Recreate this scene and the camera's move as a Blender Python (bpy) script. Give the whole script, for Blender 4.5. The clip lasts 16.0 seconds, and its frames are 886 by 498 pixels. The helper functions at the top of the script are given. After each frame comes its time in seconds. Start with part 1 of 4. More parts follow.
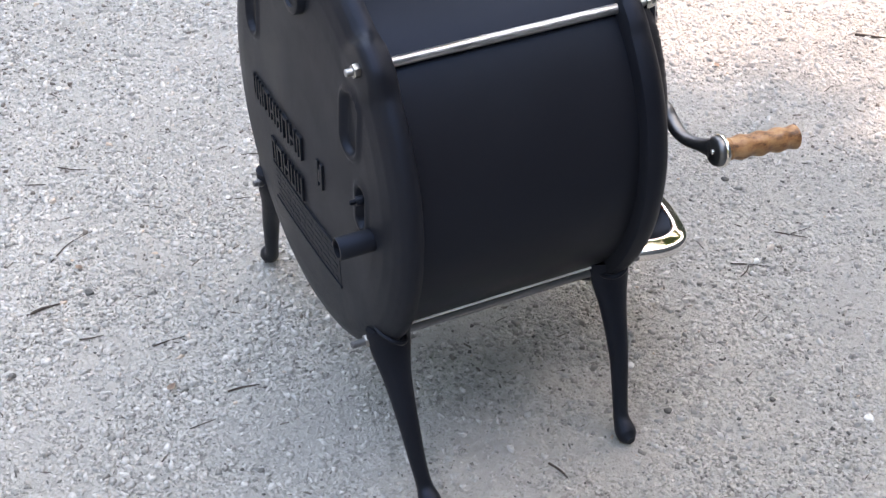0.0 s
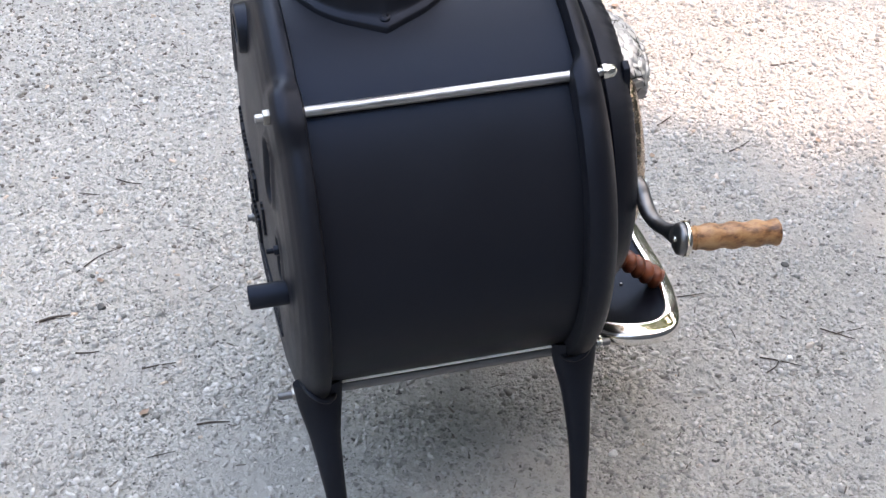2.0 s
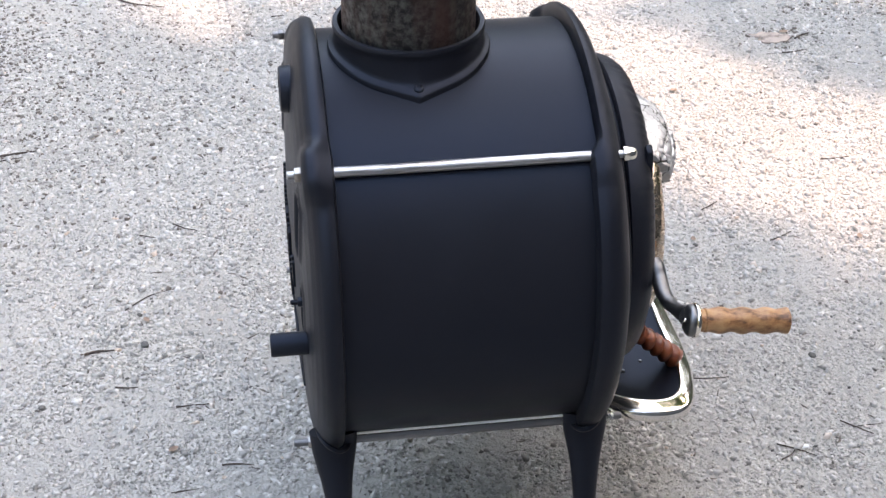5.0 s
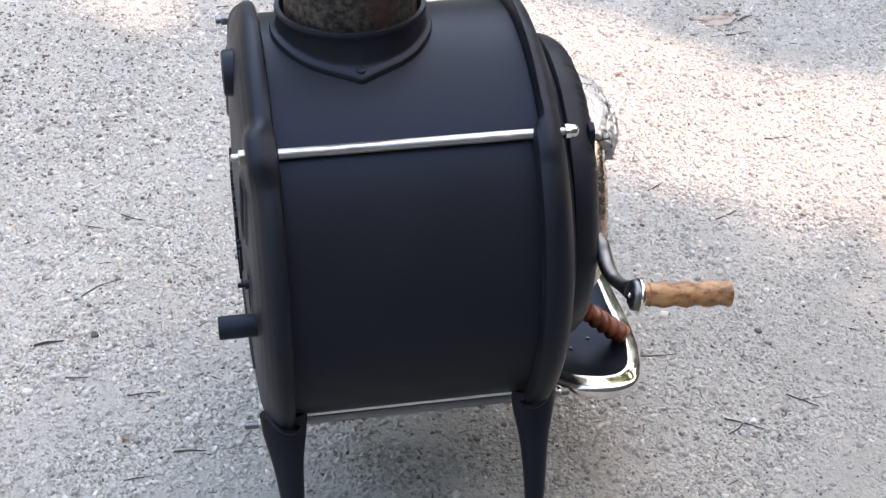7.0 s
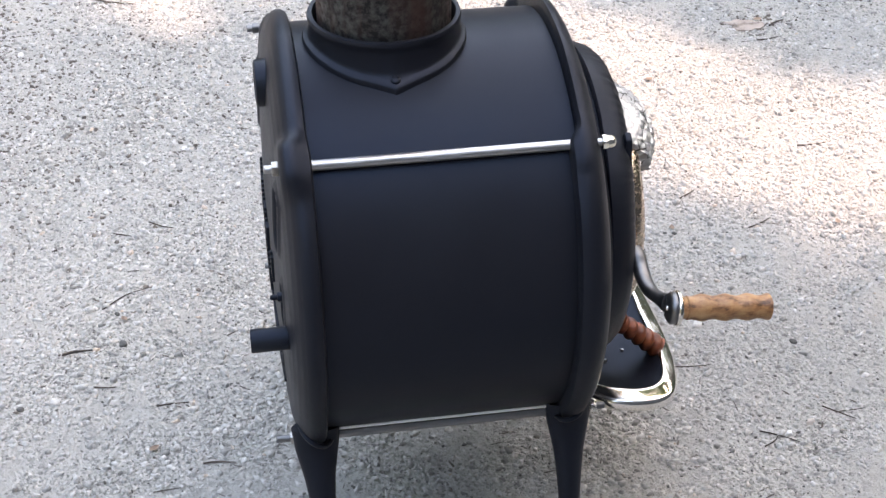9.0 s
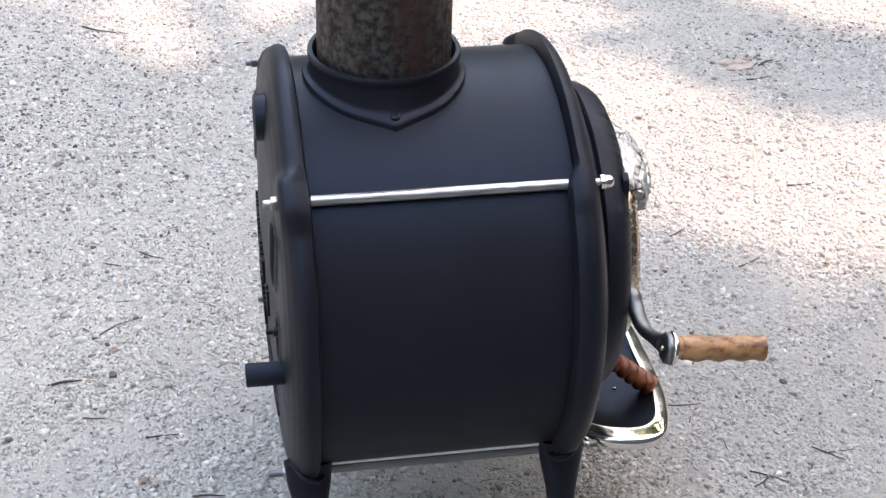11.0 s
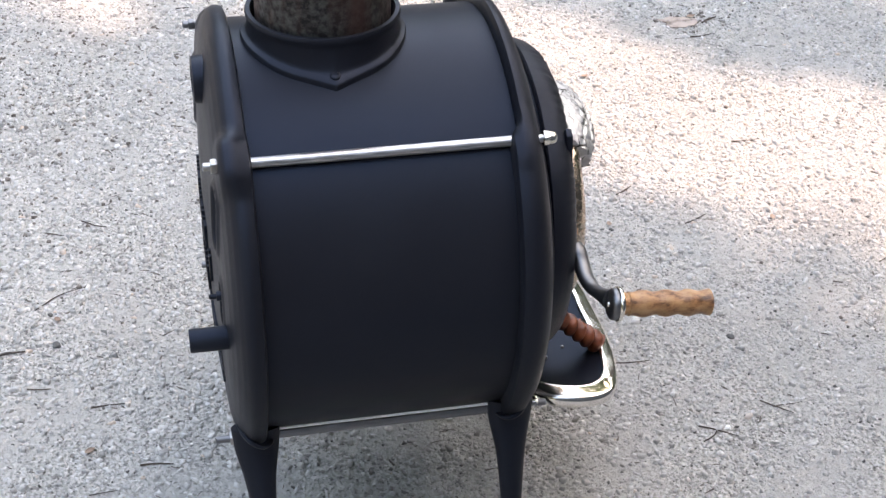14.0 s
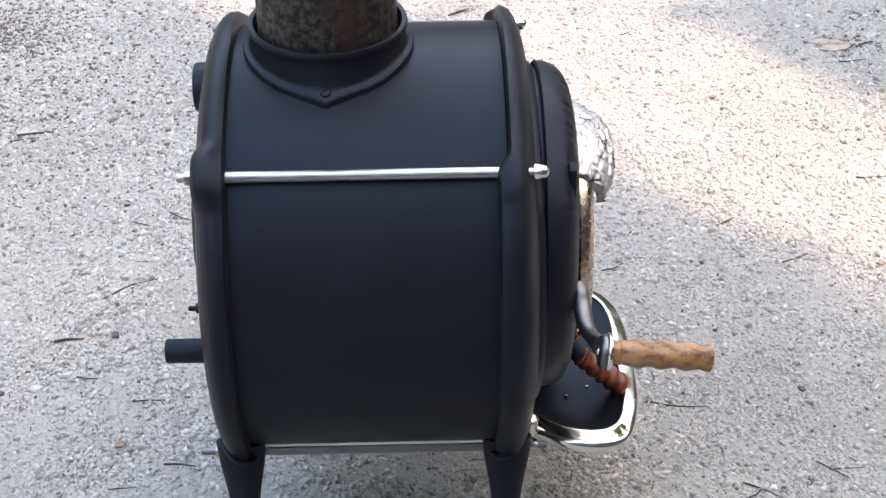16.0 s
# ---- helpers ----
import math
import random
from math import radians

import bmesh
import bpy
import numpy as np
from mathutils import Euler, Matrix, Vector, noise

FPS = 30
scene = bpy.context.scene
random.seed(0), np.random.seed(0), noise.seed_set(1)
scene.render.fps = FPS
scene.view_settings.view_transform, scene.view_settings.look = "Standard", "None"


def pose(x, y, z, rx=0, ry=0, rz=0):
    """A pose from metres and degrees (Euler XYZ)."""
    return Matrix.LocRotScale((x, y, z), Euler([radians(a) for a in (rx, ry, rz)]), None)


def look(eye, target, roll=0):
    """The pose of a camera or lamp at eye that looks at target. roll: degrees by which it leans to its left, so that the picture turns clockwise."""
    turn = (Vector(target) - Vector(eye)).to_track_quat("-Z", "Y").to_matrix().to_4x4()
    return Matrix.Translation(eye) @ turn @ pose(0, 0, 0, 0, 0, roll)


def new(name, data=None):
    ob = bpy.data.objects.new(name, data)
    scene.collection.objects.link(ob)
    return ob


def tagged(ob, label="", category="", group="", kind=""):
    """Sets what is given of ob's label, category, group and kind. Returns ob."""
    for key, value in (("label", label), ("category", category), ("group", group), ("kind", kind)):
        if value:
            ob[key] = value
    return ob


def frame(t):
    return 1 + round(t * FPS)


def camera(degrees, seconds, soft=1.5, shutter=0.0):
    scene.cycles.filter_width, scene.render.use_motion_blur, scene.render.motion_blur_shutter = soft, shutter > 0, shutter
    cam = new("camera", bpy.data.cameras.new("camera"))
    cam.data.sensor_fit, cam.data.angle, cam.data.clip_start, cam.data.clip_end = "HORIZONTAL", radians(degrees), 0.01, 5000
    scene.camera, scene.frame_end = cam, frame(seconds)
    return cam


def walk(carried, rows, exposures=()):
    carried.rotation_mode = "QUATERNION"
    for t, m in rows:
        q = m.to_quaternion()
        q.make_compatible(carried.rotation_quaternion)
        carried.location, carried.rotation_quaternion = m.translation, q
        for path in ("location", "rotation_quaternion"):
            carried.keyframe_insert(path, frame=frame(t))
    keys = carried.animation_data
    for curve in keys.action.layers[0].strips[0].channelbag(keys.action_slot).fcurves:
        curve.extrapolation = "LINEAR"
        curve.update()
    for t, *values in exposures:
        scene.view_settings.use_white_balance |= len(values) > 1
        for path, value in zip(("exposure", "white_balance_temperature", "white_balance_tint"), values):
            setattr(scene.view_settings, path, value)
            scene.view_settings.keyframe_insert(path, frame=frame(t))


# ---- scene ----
cam = camera(32.76, 16.0, soft=1.4)
PATH = [
    (0, pose(-0.7067, -1.4402, 1.3940, 52.620, -0.489, -26.113)),
    (0.5, pose(-0.5580, -1.5091, 1.3873, 54.651, -0.141, -21.568)),
    (1, pose(-0.4098, -1.5745, 1.4066, 55.243, 0.177, -16.822)),
    (1.5, pose(-0.3539, -1.5802, 1.4102, 54.411, 2.346, -15.729)),
    (2, pose(-0.2916, -1.4882, 1.3762, 53.588, 1.040, -13.283)),
    (2.5, pose(-0.1985, -1.4186, 1.4045, 54.544, 1.576, -9.497)),
    (3, pose(-0.0749, -1.4771, 1.4042, 52.751, 1.162, -3.056)),
    (3.5, pose(-0.0532, -1.5130, 1.4228, 55.460, 2.031, -2.845)),
    (3.7, pose(-0.0781, -1.5244, 1.4248, 55.968, 0.929, -4.206)),
    (5.8, pose(-0.2542, -1.5635, 1.4064, 56.072, -0.431, -8.946)),
    (6, pose(-0.2473, -1.5674, 1.4066, 56.056, -0.420, -9.214)),
    (6.5, pose(-0.2264, -1.5804, 1.4128, 56.801, -1.275, -10.052)),
    (7, pose(-0.2234, -1.5781, 1.4050, 55.963, -0.612, -10.232)),
    (7.5, pose(-0.2314, -1.5694, 1.4089, 56.560, 0.543, -8.586)),
    (8, pose(-0.2316, -1.5670, 1.4060, 55.941, 0.067, -8.601)),
    (8.5, pose(-0.2285, -1.5627, 1.4075, 56.292, -0.217, -9.475)),
    (9, pose(-0.2345, -1.5493, 1.4033, 55.963, -0.228, -9.555)),
    (9.2, pose(-0.2371, -1.5441, 1.4039, 56.167, -0.623, -10.134)),
    (11.3, pose(-0.2537, -1.5440, 1.4107, 57.150, -1.604, -9.804)),
    (11.5, pose(-0.2479, -1.5501, 1.4097, 56.995, -2.190, -10.223)),
    (12, pose(-0.2499, -1.5590, 1.4167, 57.515, -1.730, -9.484)),
    (12.5, pose(-0.2470, -1.5572, 1.4090, 57.041, -1.737, -9.776)),
    (13, pose(-0.2418, -1.5524, 1.4064, 57.291, -1.694, -10.776)),
    (13.5, pose(-0.2478, -1.5404, 1.4002, 56.402, -1.561, -11.540)),
    (14, pose(-0.2446, -1.5385, 1.3961, 55.927, -1.418, -11.944)),
    (14.5, pose(-0.1653, -1.5505, 1.4115, 56.873, -0.401, -8.952)),
    (15, pose(-0.0288, -1.5867, 1.4133, 56.425, 0.184, -4.541)),
    (15.5, pose(0.0281, -1.6006, 1.4131, 56.219, 1.298, -1.323)),
    (16, pose(0.0593, -1.4947, 1.3970, 55.467, 0.452, -1.291)),
]
walk(cam, PATH, [(0.0, 3.91, 10200, 12), (16.0, 3.91, 10200, 12)])

# ---- world, sun, exposure ----
SUN_EL, SUN_AZ = 55.0, 70.0   # degrees above the horizon, direction from which it shines
world = bpy.data.worlds.new("world")
scene.world = world
world.use_nodes = True
wn = world.node_tree
sky = wn.nodes.new("ShaderNodeTexSky")
sky.sky_type = "NISHITA"
sky.sun_disc = False
sky.sun_elevation = radians(SUN_EL)
sky.sun_rotation = radians(SUN_AZ)
wn.nodes["Background"].inputs["Strength"].default_value = 0.13
wn.links.new(sky.outputs[0], wn.nodes["Background"].inputs["Color"])
SUN_DIR = Vector((math.sin(radians(SUN_AZ)) * math.cos(radians(SUN_EL)),
                  math.cos(radians(SUN_AZ)) * math.cos(radians(SUN_EL)), math.sin(radians(SUN_EL))))
sun_data = bpy.data.lights.new("sun", "SUN")
sun_data.energy, sun_data.angle, sun_data.color = 0.57, radians(0.8), (1.0, 0.885, 1.0)
sun = new("sun", sun_data)
sun.matrix_world = look(SUN_DIR * 30, (0, 0, 0))


# ---- materials ----
def material(name, base=(0.5, 0.5, 0.5), rough=0.5, metal=0.0, spec=0.5):
    m = bpy.data.materials.new(name)
    m.use_nodes = True
    b = m.node_tree.nodes["Principled BSDF"]
    b.inputs["Base Color"].default_value = (*base, 1)
    b.inputs["Roughness"].default_value = rough
    b.inputs["Metallic"].default_value = metal
    b.inputs["Specular IOR Level"].default_value = spec
    return m


def node(m, kind, **values):
    n = m.node_tree.nodes.new(kind)
    for key, value in values.items():
        n.inputs[key.replace("_", " ")].default_value = value
    return n


def link(m, a, b):
    m.node_tree.links.new(a, b)


def bsdf(m):
    return m.node_tree.nodes["Principled BSDF"]


def coords(m, scale=(1, 1, 1)):
    tc, mp = m.node_tree.nodes.new("ShaderNodeTexCoord"), m.node_tree.nodes.new("ShaderNodeMapping")
    mp.inputs["Scale"].default_value = scale
    link(m, tc.outputs["Object"], mp.inputs["Vector"])
    return mp.outputs["Vector"]


def noise_tex(m, vec, scale, detail=4.0, rough=0.55):
    n = node(m, "ShaderNodeTexNoise", Scale=scale, Detail=detail, Roughness=rough)
    link(m, vec, n.inputs["Vector"])
    return n


def ramp(m, fac, stops):
    r = m.node_tree.nodes.new("ShaderNodeValToRGB")
    el = r.color_ramp.elements
    while len(el) < len(stops):
        el.new(0.5)
    for e, (p, c) in zip(el, stops):
        e.position, e.color = p, (*c, 1)
    link(m, fac, r.inputs["Fac"])
    return r.outputs["Color"]


def mapped(m, fac, lo, hi, a=0.0, b=1.0):
    r = node(m, "ShaderNodeMapRange", From_Min=a, From_Max=b, To_Min=lo, To_Max=hi)
    link(m, fac, r.inputs["Value"])
    return r.outputs["Result"]


def bump(m, height, strength, distance, normal=None):
    n = node(m, "ShaderNodeBump", Strength=strength, Distance=distance)
    link(m, height, n.inputs["Height"])
    if normal is not None:
        link(m, normal, n.inputs["Normal"])
    return n.outputs["Normal"]


def black_paint(name, rough, grain, dark, light, spec, tint):
    m = material(name, dark, rough, 0.0, spec)
    bsdf(m).inputs["Specular Tint"].default_value = (*tint, 1.0)   # blue of the reflected sky put into the sheen
    v = coords(m)
    fine, broad = noise_tex(m, v, 900, 3), noise_tex(m, v, 9, 4)
    link(m, ramp(m, broad.outputs["Fac"], [(0.3, dark), (0.75, light)]), bsdf(m).inputs["Base Color"])
    link(m, mapped(m, broad.outputs["Fac"], rough - 0.05, rough + 0.07, 0.3, 0.7), bsdf(m).inputs["Roughness"])
    n1 = bump(m, fine.outputs["Fac"], grain, 0.0006)
    mid = noise_tex(m, v, 60, 2)
    link(m, bump(m, mid.outputs["Fac"], grain * 0.7, 0.001, n1), bsdf(m).inputs["Normal"])
    return m


CAST = black_paint("cast_iron_paint", 0.45, 0.35, (0.0066, 0.0069, 0.0092), (0.0095, 0.0100, 0.0126), 0.25, (0.58, 0.71, 1.0))
SHEET = black_paint("sheet_steel_paint", 0.42, 0.10, (0.0114, 0.0115, 0.0138), (0.0140, 0.0141, 0.0168), 0.17, (0.33, 0.57, 1.0))


SHELF_PAINT = black_paint("satin_shelf_paint", 0.36, 0.06, (0.0050, 0.0053, 0.0075), (0.0070, 0.0074, 0.0100), 0.15, (0.40, 0.60, 1.0))


def steel_material(name, base, rough, scale):
    m = material(name, base, rough, 1.0)
    v = coords(m, scale)
    n = noise_tex(m, v, 60, 4)
    link(m, mapped(m, n.outputs["Fac"], rough - 0.1, rough + 0.12, 0.3, 0.7), bsdf(m).inputs["Roughness"])
    link(m, ramp(m, n.outputs["Fac"], [(0.25, tuple(c * 0.75 for c in base)), (0.7, base)]), bsdf(m).inputs["Base Color"])
    link(m, bump(m, n.outputs["Fac"], 0.15, 0.0005), bsdf(m).inputs["Normal"])
    return m


STEEL = steel_material("brushed_steel", (0.47, 0.47, 0.48), 0.40, (1, 12, 12))
# darker copy of the rod steel, with shade put into its colour
SHADED_STEEL = steel_material("shaded_steel", (0.24, 0.24, 0.25), 0.42, (1, 12, 12))
ZINC = steel_material("zinc_plated_steel", (0.72, 0.71, 0.68), 0.25, (3, 3, 3))
OLD_ZINC = steel_material("dulled_zinc_nut", (0.42, 0.41, 0.39), 0.36, (3, 3, 3))
NICKEL = steel_material("polished_nickel", (0.88, 0.84, 0.77), 0.17, (2, 2, 2))
# near-white and hardly metallic: the edge's gleam is in its colour
EDGE = material("pale_steel_edge", (0.90, 0.89, 0.87), 0.5, 0.1)
DARK_STEEL = steel_material("dark_polished_steel", (0.19, 0.194, 0.205), 0.42, (3, 3, 3))
BARK_NICKEL = steel_material("cast_nickel_relief", (0.60, 0.60, 0.605), 0.52, (3, 3, 3))


def crack_lines(m):
    """Dark lines between cells, drawn into the colour of the relief."""
    v = m.node_tree.nodes.new("ShaderNodeTexVoronoi")
    v.feature = "DISTANCE_TO_EDGE"
    v.inputs["Scale"].default_value = 58
    warp = noise_tex(m, coords(m), 40, 3)
    mp = coords(m, (1.2, 1, 1))
    add = m.node_tree.nodes.new("ShaderNodeVectorMath")
    add.operation = "MULTIPLY_ADD"
    add.inputs[1].default_value = (0.012, 0.012, 0.012)
    link(m, warp.outputs["Color"], add.inputs[0])
    link(m, mp, add.inputs[2])
    link(m, add.outputs[0], v.inputs["Vector"])
    old = bsdf(m).inputs["Base Color"].links[0].from_socket
    mix = m.node_tree.nodes.new("ShaderNodeMix")
    mix.data_type, mix.blend_type = "RGBA", "MULTIPLY"
    mix.inputs[0].default_value = 1.0
    link(m, old, mix.inputs[6])
    depth = node(m, "ShaderNodeMath")
    depth.operation = "ADD"
    link(m, v.outputs["Distance"], depth.inputs[0])
    link(m, mapped(m, noise_tex(m, coords(m), 26, 3).outputs["Fac"], -0.022, 0.030, 0.40, 0.64), depth.inputs[1])      # fades the lines in places
    link(m, ramp(m, depth.outputs[0], [(0.004, (0.10, 0.095, 0.09)), (0.032, (0.80, 0.80, 0.80)), (0.07, (0.98, 0.98, 0.98))]), mix.inputs[7])
    link(m, mix.outputs[2], bsdf(m).inputs["Base Color"])


crack_lines(BARK_NICKEL)


def pipe_material():
    m = material("weathered_pipe_steel", (0.05, 0.045, 0.04), 0.55, 0.6)
    v, streak = coords(m), coords(m, (1, 1, 0.12))
    a, b, c = noise_tex(m, v, 105, 7, 0.66), noise_tex(m, streak, 34, 5), noise_tex(m, v, 400, 3)
    col = ramp(m, a.outputs["Fac"], [(0.40, (0.016, 0.013, 0.013)), (0.47, (0.034, 0.031, 0.030)), (0.54, (0.052, 0.053, 0.052)), (0.68, (0.080, 0.081, 0.079))])
    mix = m.node_tree.nodes.new("ShaderNodeMix")
    mix.data_type, mix.blend_type = "RGBA", "MIX"
    link(m, mapped(m, b.outputs["Fac"], 0.0, 0.85, 0.44, 0.64), mix.inputs[0])
    link(m, col, mix.inputs[6])
    mix.inputs[7].default_value = (0.056, 0.027, 0.022, 1)
    link(m, mix.outputs[2], bsdf(m).inputs["Base Color"])
    link(m, mapped(m, a.outputs["Fac"], 0.7, 0.42, 0.4, 0.62), bsdf(m).inputs["Roughness"])
    link(m, bump(m, c.outputs["Fac"], 0.3, 0.0006), bsdf(m).inputs["Normal"])
    return m


PIPE = pipe_material()
GLASS = material("dark_stove_glass", (0.01, 0.01, 0.01), 0.06, 0.0, 0.6)


def wood_material(name, stops, rough, scale):
    m = material(name, stops[1][1], rough)
    v = coords(m, scale)
    a, b = noise_tex(m, v, 30, 6, 0.65), noise_tex(m, coords(m), 55, 4)
    link(m, ramp(m, a.outputs["Fac"], stops), bsdf(m).inputs["Base Color"])
    link(m, mapped(m, b.outputs["Fac"], rough - 0.1, rough + 0.12, 0.3, 0.7), bsdf(m).inputs["Roughness"])
    link(m, bump(m, a.outputs["Fac"], 0.25, 0.001), bsdf(m).inputs["Normal"])
    return m


PALE_WOOD = wood_material("pale_turned_wood", [(0.33, (0.085, 0.032, 0.014)), (0.43, (0.24, 0.105, 0.045)), (0.54, (0.35, 0.178, 0.080)), (0.75, (0.42, 0.235, 0.12))], 0.42, (1.6, 3.2, 3.2))
RED_WOOD = wood_material("red_stained_wood", [(0.3, (0.045, 0.009, 0.004)), (0.5, (0.165, 0.036, 0.014)), (0.75, (0.30, 0.080, 0.028))], 0.40, (0.5, 2, 2))
TWIG = wood_material("grey_brown_twig_bark", [(0.3, (0.028, 0.020, 0.017)), (0.5, (0.055, 0.041, 0.034)), (0.75, (0.10, 0.082, 0.07))], 0.85, (1, 1, 1))
DRY_LEAF = wood_material("dry_leaf", [(0.3, (0.27, 0.18, 0.135)), (0.5, (0.36, 0.26, 0.20)), (0.75, (0.43, 0.33, 0.265))], 0.8, (1, 1, 1))
LEAF = wood_material("green_leaf", [(0.3, (0.03, 0.06, 0.015)), (0.5, (0.05, 0.10, 0.025)), (0.75, (0.08, 0.14, 0.04))], 0.6, (0.2, 0.2, 0.2))


def tinted(m, colour, factor):
    mix = m.node_tree.nodes.new("ShaderNodeMix")
    mix.data_type, mix.blend_type = "RGBA", "MULTIPLY"
    mix.inputs[0].default_value = 1.0
    link(m, colour, mix.inputs[6])
    link(m, factor, mix.inputs[7])
    return mix.outputs[2]


def warped_cells(m, v, scale, warp, amount):
    """Angular packed grains: Voronoi cells on warped coordinates."""
    add = m.node_tree.nodes.new("ShaderNodeVectorMath")
    add.operation = "MULTIPLY_ADD"
    add.inputs[1].default_value = (amount, amount, amount)
    link(m, warp.outputs["Color"], add.inputs[0])
    link(m, v, add.inputs[2])
    cells = m.node_tree.nodes.new("ShaderNodeTexVoronoi")
    cells.inputs["Scale"].default_value = scale
    link(m, add.outputs[0], cells.inputs["Vector"])
    return cells


def soil_material():
    """Limestone dust packed round small angular grains."""
    m = material("packed_limestone_dust", (0.42, 0.41, 0.39), 0.95, 0.0, 0.2)
    v = coords(m)
    a, b, c = noise_tex(m, v, 1.6, 5), noise_tex(m, v, 55, 6, 0.72), noise_tex(m, v, 480, 3, 0.6)
    grain, grit = warped_cells(m, v, 135, b, 0.012), warped_cells(m, v, 330, b, 0.006)
    bare = mapped(m, noise_tex(m, v, 6, 4, 0.6).outputs["Fac"], 0.15, 1.0, 0.40, 0.62)      # where grains stand out of the dust
    col = ramp(m, a.outputs["Fac"], [(0.32, (0.365, 0.346, 0.323)), (0.5, (0.425, 0.406, 0.382)), (0.68, (0.465, 0.441, 0.411))])
    # low spots of the bump are darkened too: crevice shade in the colour
    col = tinted(m, col, ramp(m, b.outputs["Fac"], [(0.27, (0.45, 0.445, 0.44)), (0.35, (0.94, 0.94, 0.94)), (0.70, (1.06, 1.06, 1.05))]))
    # the darkest few cells stand for shaded crevices between grains
    for cells, low in ((grain, 0.90), (grit, 0.88)):
        tone = m.node_tree.nodes.new("ShaderNodeSeparateColor")
        link(m, cells.outputs["Color"], tone.inputs["Color"])
        shade = m.node_tree.nodes.new("ShaderNodeMix")
        shade.data_type = "RGBA"
        shade.inputs[6].default_value = (0.97, 0.97, 0.97, 1)
        link(m, bare, shade.inputs[0])
        link(m, ramp(m, tone.outputs["Red"], [(0.0, (low - 0.45,) * 3), (0.07, (low - 0.30,) * 3), (0.10, (low,) * 3), (0.6, (1.0,) * 3), (1.0, (1.06,) * 3)]), shade.inputs[7])
        col = tinted(m, col, shade.outputs[2])
    link(m, col, bsdf(m).inputs["Base Color"])
    n1 = bump(m, b.outputs["Fac"], 1.0, 0.015)
    relief = m.node_tree.nodes.new("ShaderNodeMath")
    relief.operation = "MULTIPLY"
    link(m, mapped(m, grain.outputs["Distance"], 1.0, 0.0, 0.0, 0.7), relief.inputs[0])
    link(m, bare, relief.inputs[1])
    n2 = bump(m, relief.outputs[0], 0.8, 0.0036, n1)
    n3 = bump(m, mapped(m, grit.outputs["Distance"], 1.0, 0.0, 0.0, 0.7), 0.5, 0.0012, n2)
    link(m, bump(m, c.outputs["Fac"], 0.6, 0.0015, n3), bsdf(m).inputs["Normal"])
    return m


def chip_material(name, dark, low):
    m = material(name, (0.45, 0.44, 0.42), 0.9, 0.0, 0.25)
    geo = m.node_tree.nodes.new("ShaderNodeNewGeometry")
    r = geo.outputs["Random Per Island"]
    col = ramp(m, r, [(0.0, dark), (low, dark), (low + 0.03, (0.27, 0.258, 0.243)), (0.25, (0.345, 0.329, 0.309)), (0.5, (0.40, 0.382, 0.36)),
                      (0.85, (0.44, 0.42, 0.396)), (0.98, (0.50, 0.479, 0.451)), (1.0, (0.46, 0.36, 0.29))])
    n = noise_tex(m, coords(m), 260, 4)
    mix = m.node_tree.nodes.new("ShaderNodeMix")
    mix.data_type, mix.blend_type = "RGBA", "MULTIPLY"
    mix.inputs[0].default_value = 1.0
    link(m, col, mix.inputs[6])
    link(m, ramp(m, n.outputs["Fac"], [(0.32, (0.74, 0.735, 0.73)), (0.5, (1.0, 1.0, 1.0)), (0.7, (1.06, 1.06, 1.06))]), mix.inputs[7])
    link(m, mix.outputs[2], bsdf(m).inputs["Base Color"])
    return m


SOIL = soil_material()
CHIPS = chip_material("crushed_limestone", (0.21, 0.20, 0.186), 0.03)
# a tenth of the grit is dark, in place of shadows under flakes
GRIT = chip_material("limestone_grit", (0.12, 0.113, 0.106), 0.10)
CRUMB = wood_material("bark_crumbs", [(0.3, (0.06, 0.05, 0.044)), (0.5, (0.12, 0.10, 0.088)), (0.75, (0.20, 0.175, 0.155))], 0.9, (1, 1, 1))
WHITE_STONE = wood_material("whitish_limestone", [(0.3, (0.55, 0.54, 0.52)), (0.5, (0.64, 0.63, 0.61)), (0.75, (0.7, 0.69, 0.67))], 0.8, (1, 1, 1))
DARK_STONE = wood_material("dark_stone", [(0.3, (0.05, 0.05, 0.05)), (0.5, (0.09, 0.085, 0.08)), (0.75, (0.14, 0.13, 0.12))], 0.85, (1, 1, 1))


# ---- mesh helpers ----
def part(name, bm, mat, parent=None, label="", smooth=True):
    me = bpy.data.meshes.new(name)
    bmesh.ops.recalc_face_normals(bm, faces=bm.faces)
    bm.to_mesh(me)
    bm.free()
    me.materials.append(mat)
    if smooth:
        me.shade_smooth()
        me.set_sharp_from_angle(angle=radians(38))
    ob = new(name, me)
    ob.parent = parent
    if label:
        tagged(ob, label)
    return ob


def thing(name, label, category, at=(0, 0, 0), group=""):
    ob = new(name)
    ob.location = at
    ob.empty_display_size = 0.05
    return tagged(ob, label, category, group)


def grid_faces(bm, rings, closed_u=True, closed_v=False):
    n = len(rings)
    for i in range(n if closed_v else n - 1):
        a, b = rings[i], rings[(i + 1) % n]
        k = len(a)
        for j in range(k if closed_u else k - 1):
            q = (a[j], a[(j + 1) % k], b[(j + 1) % k], b[j])
            if len(set(q)) == 4:
                bm.faces.new(q)


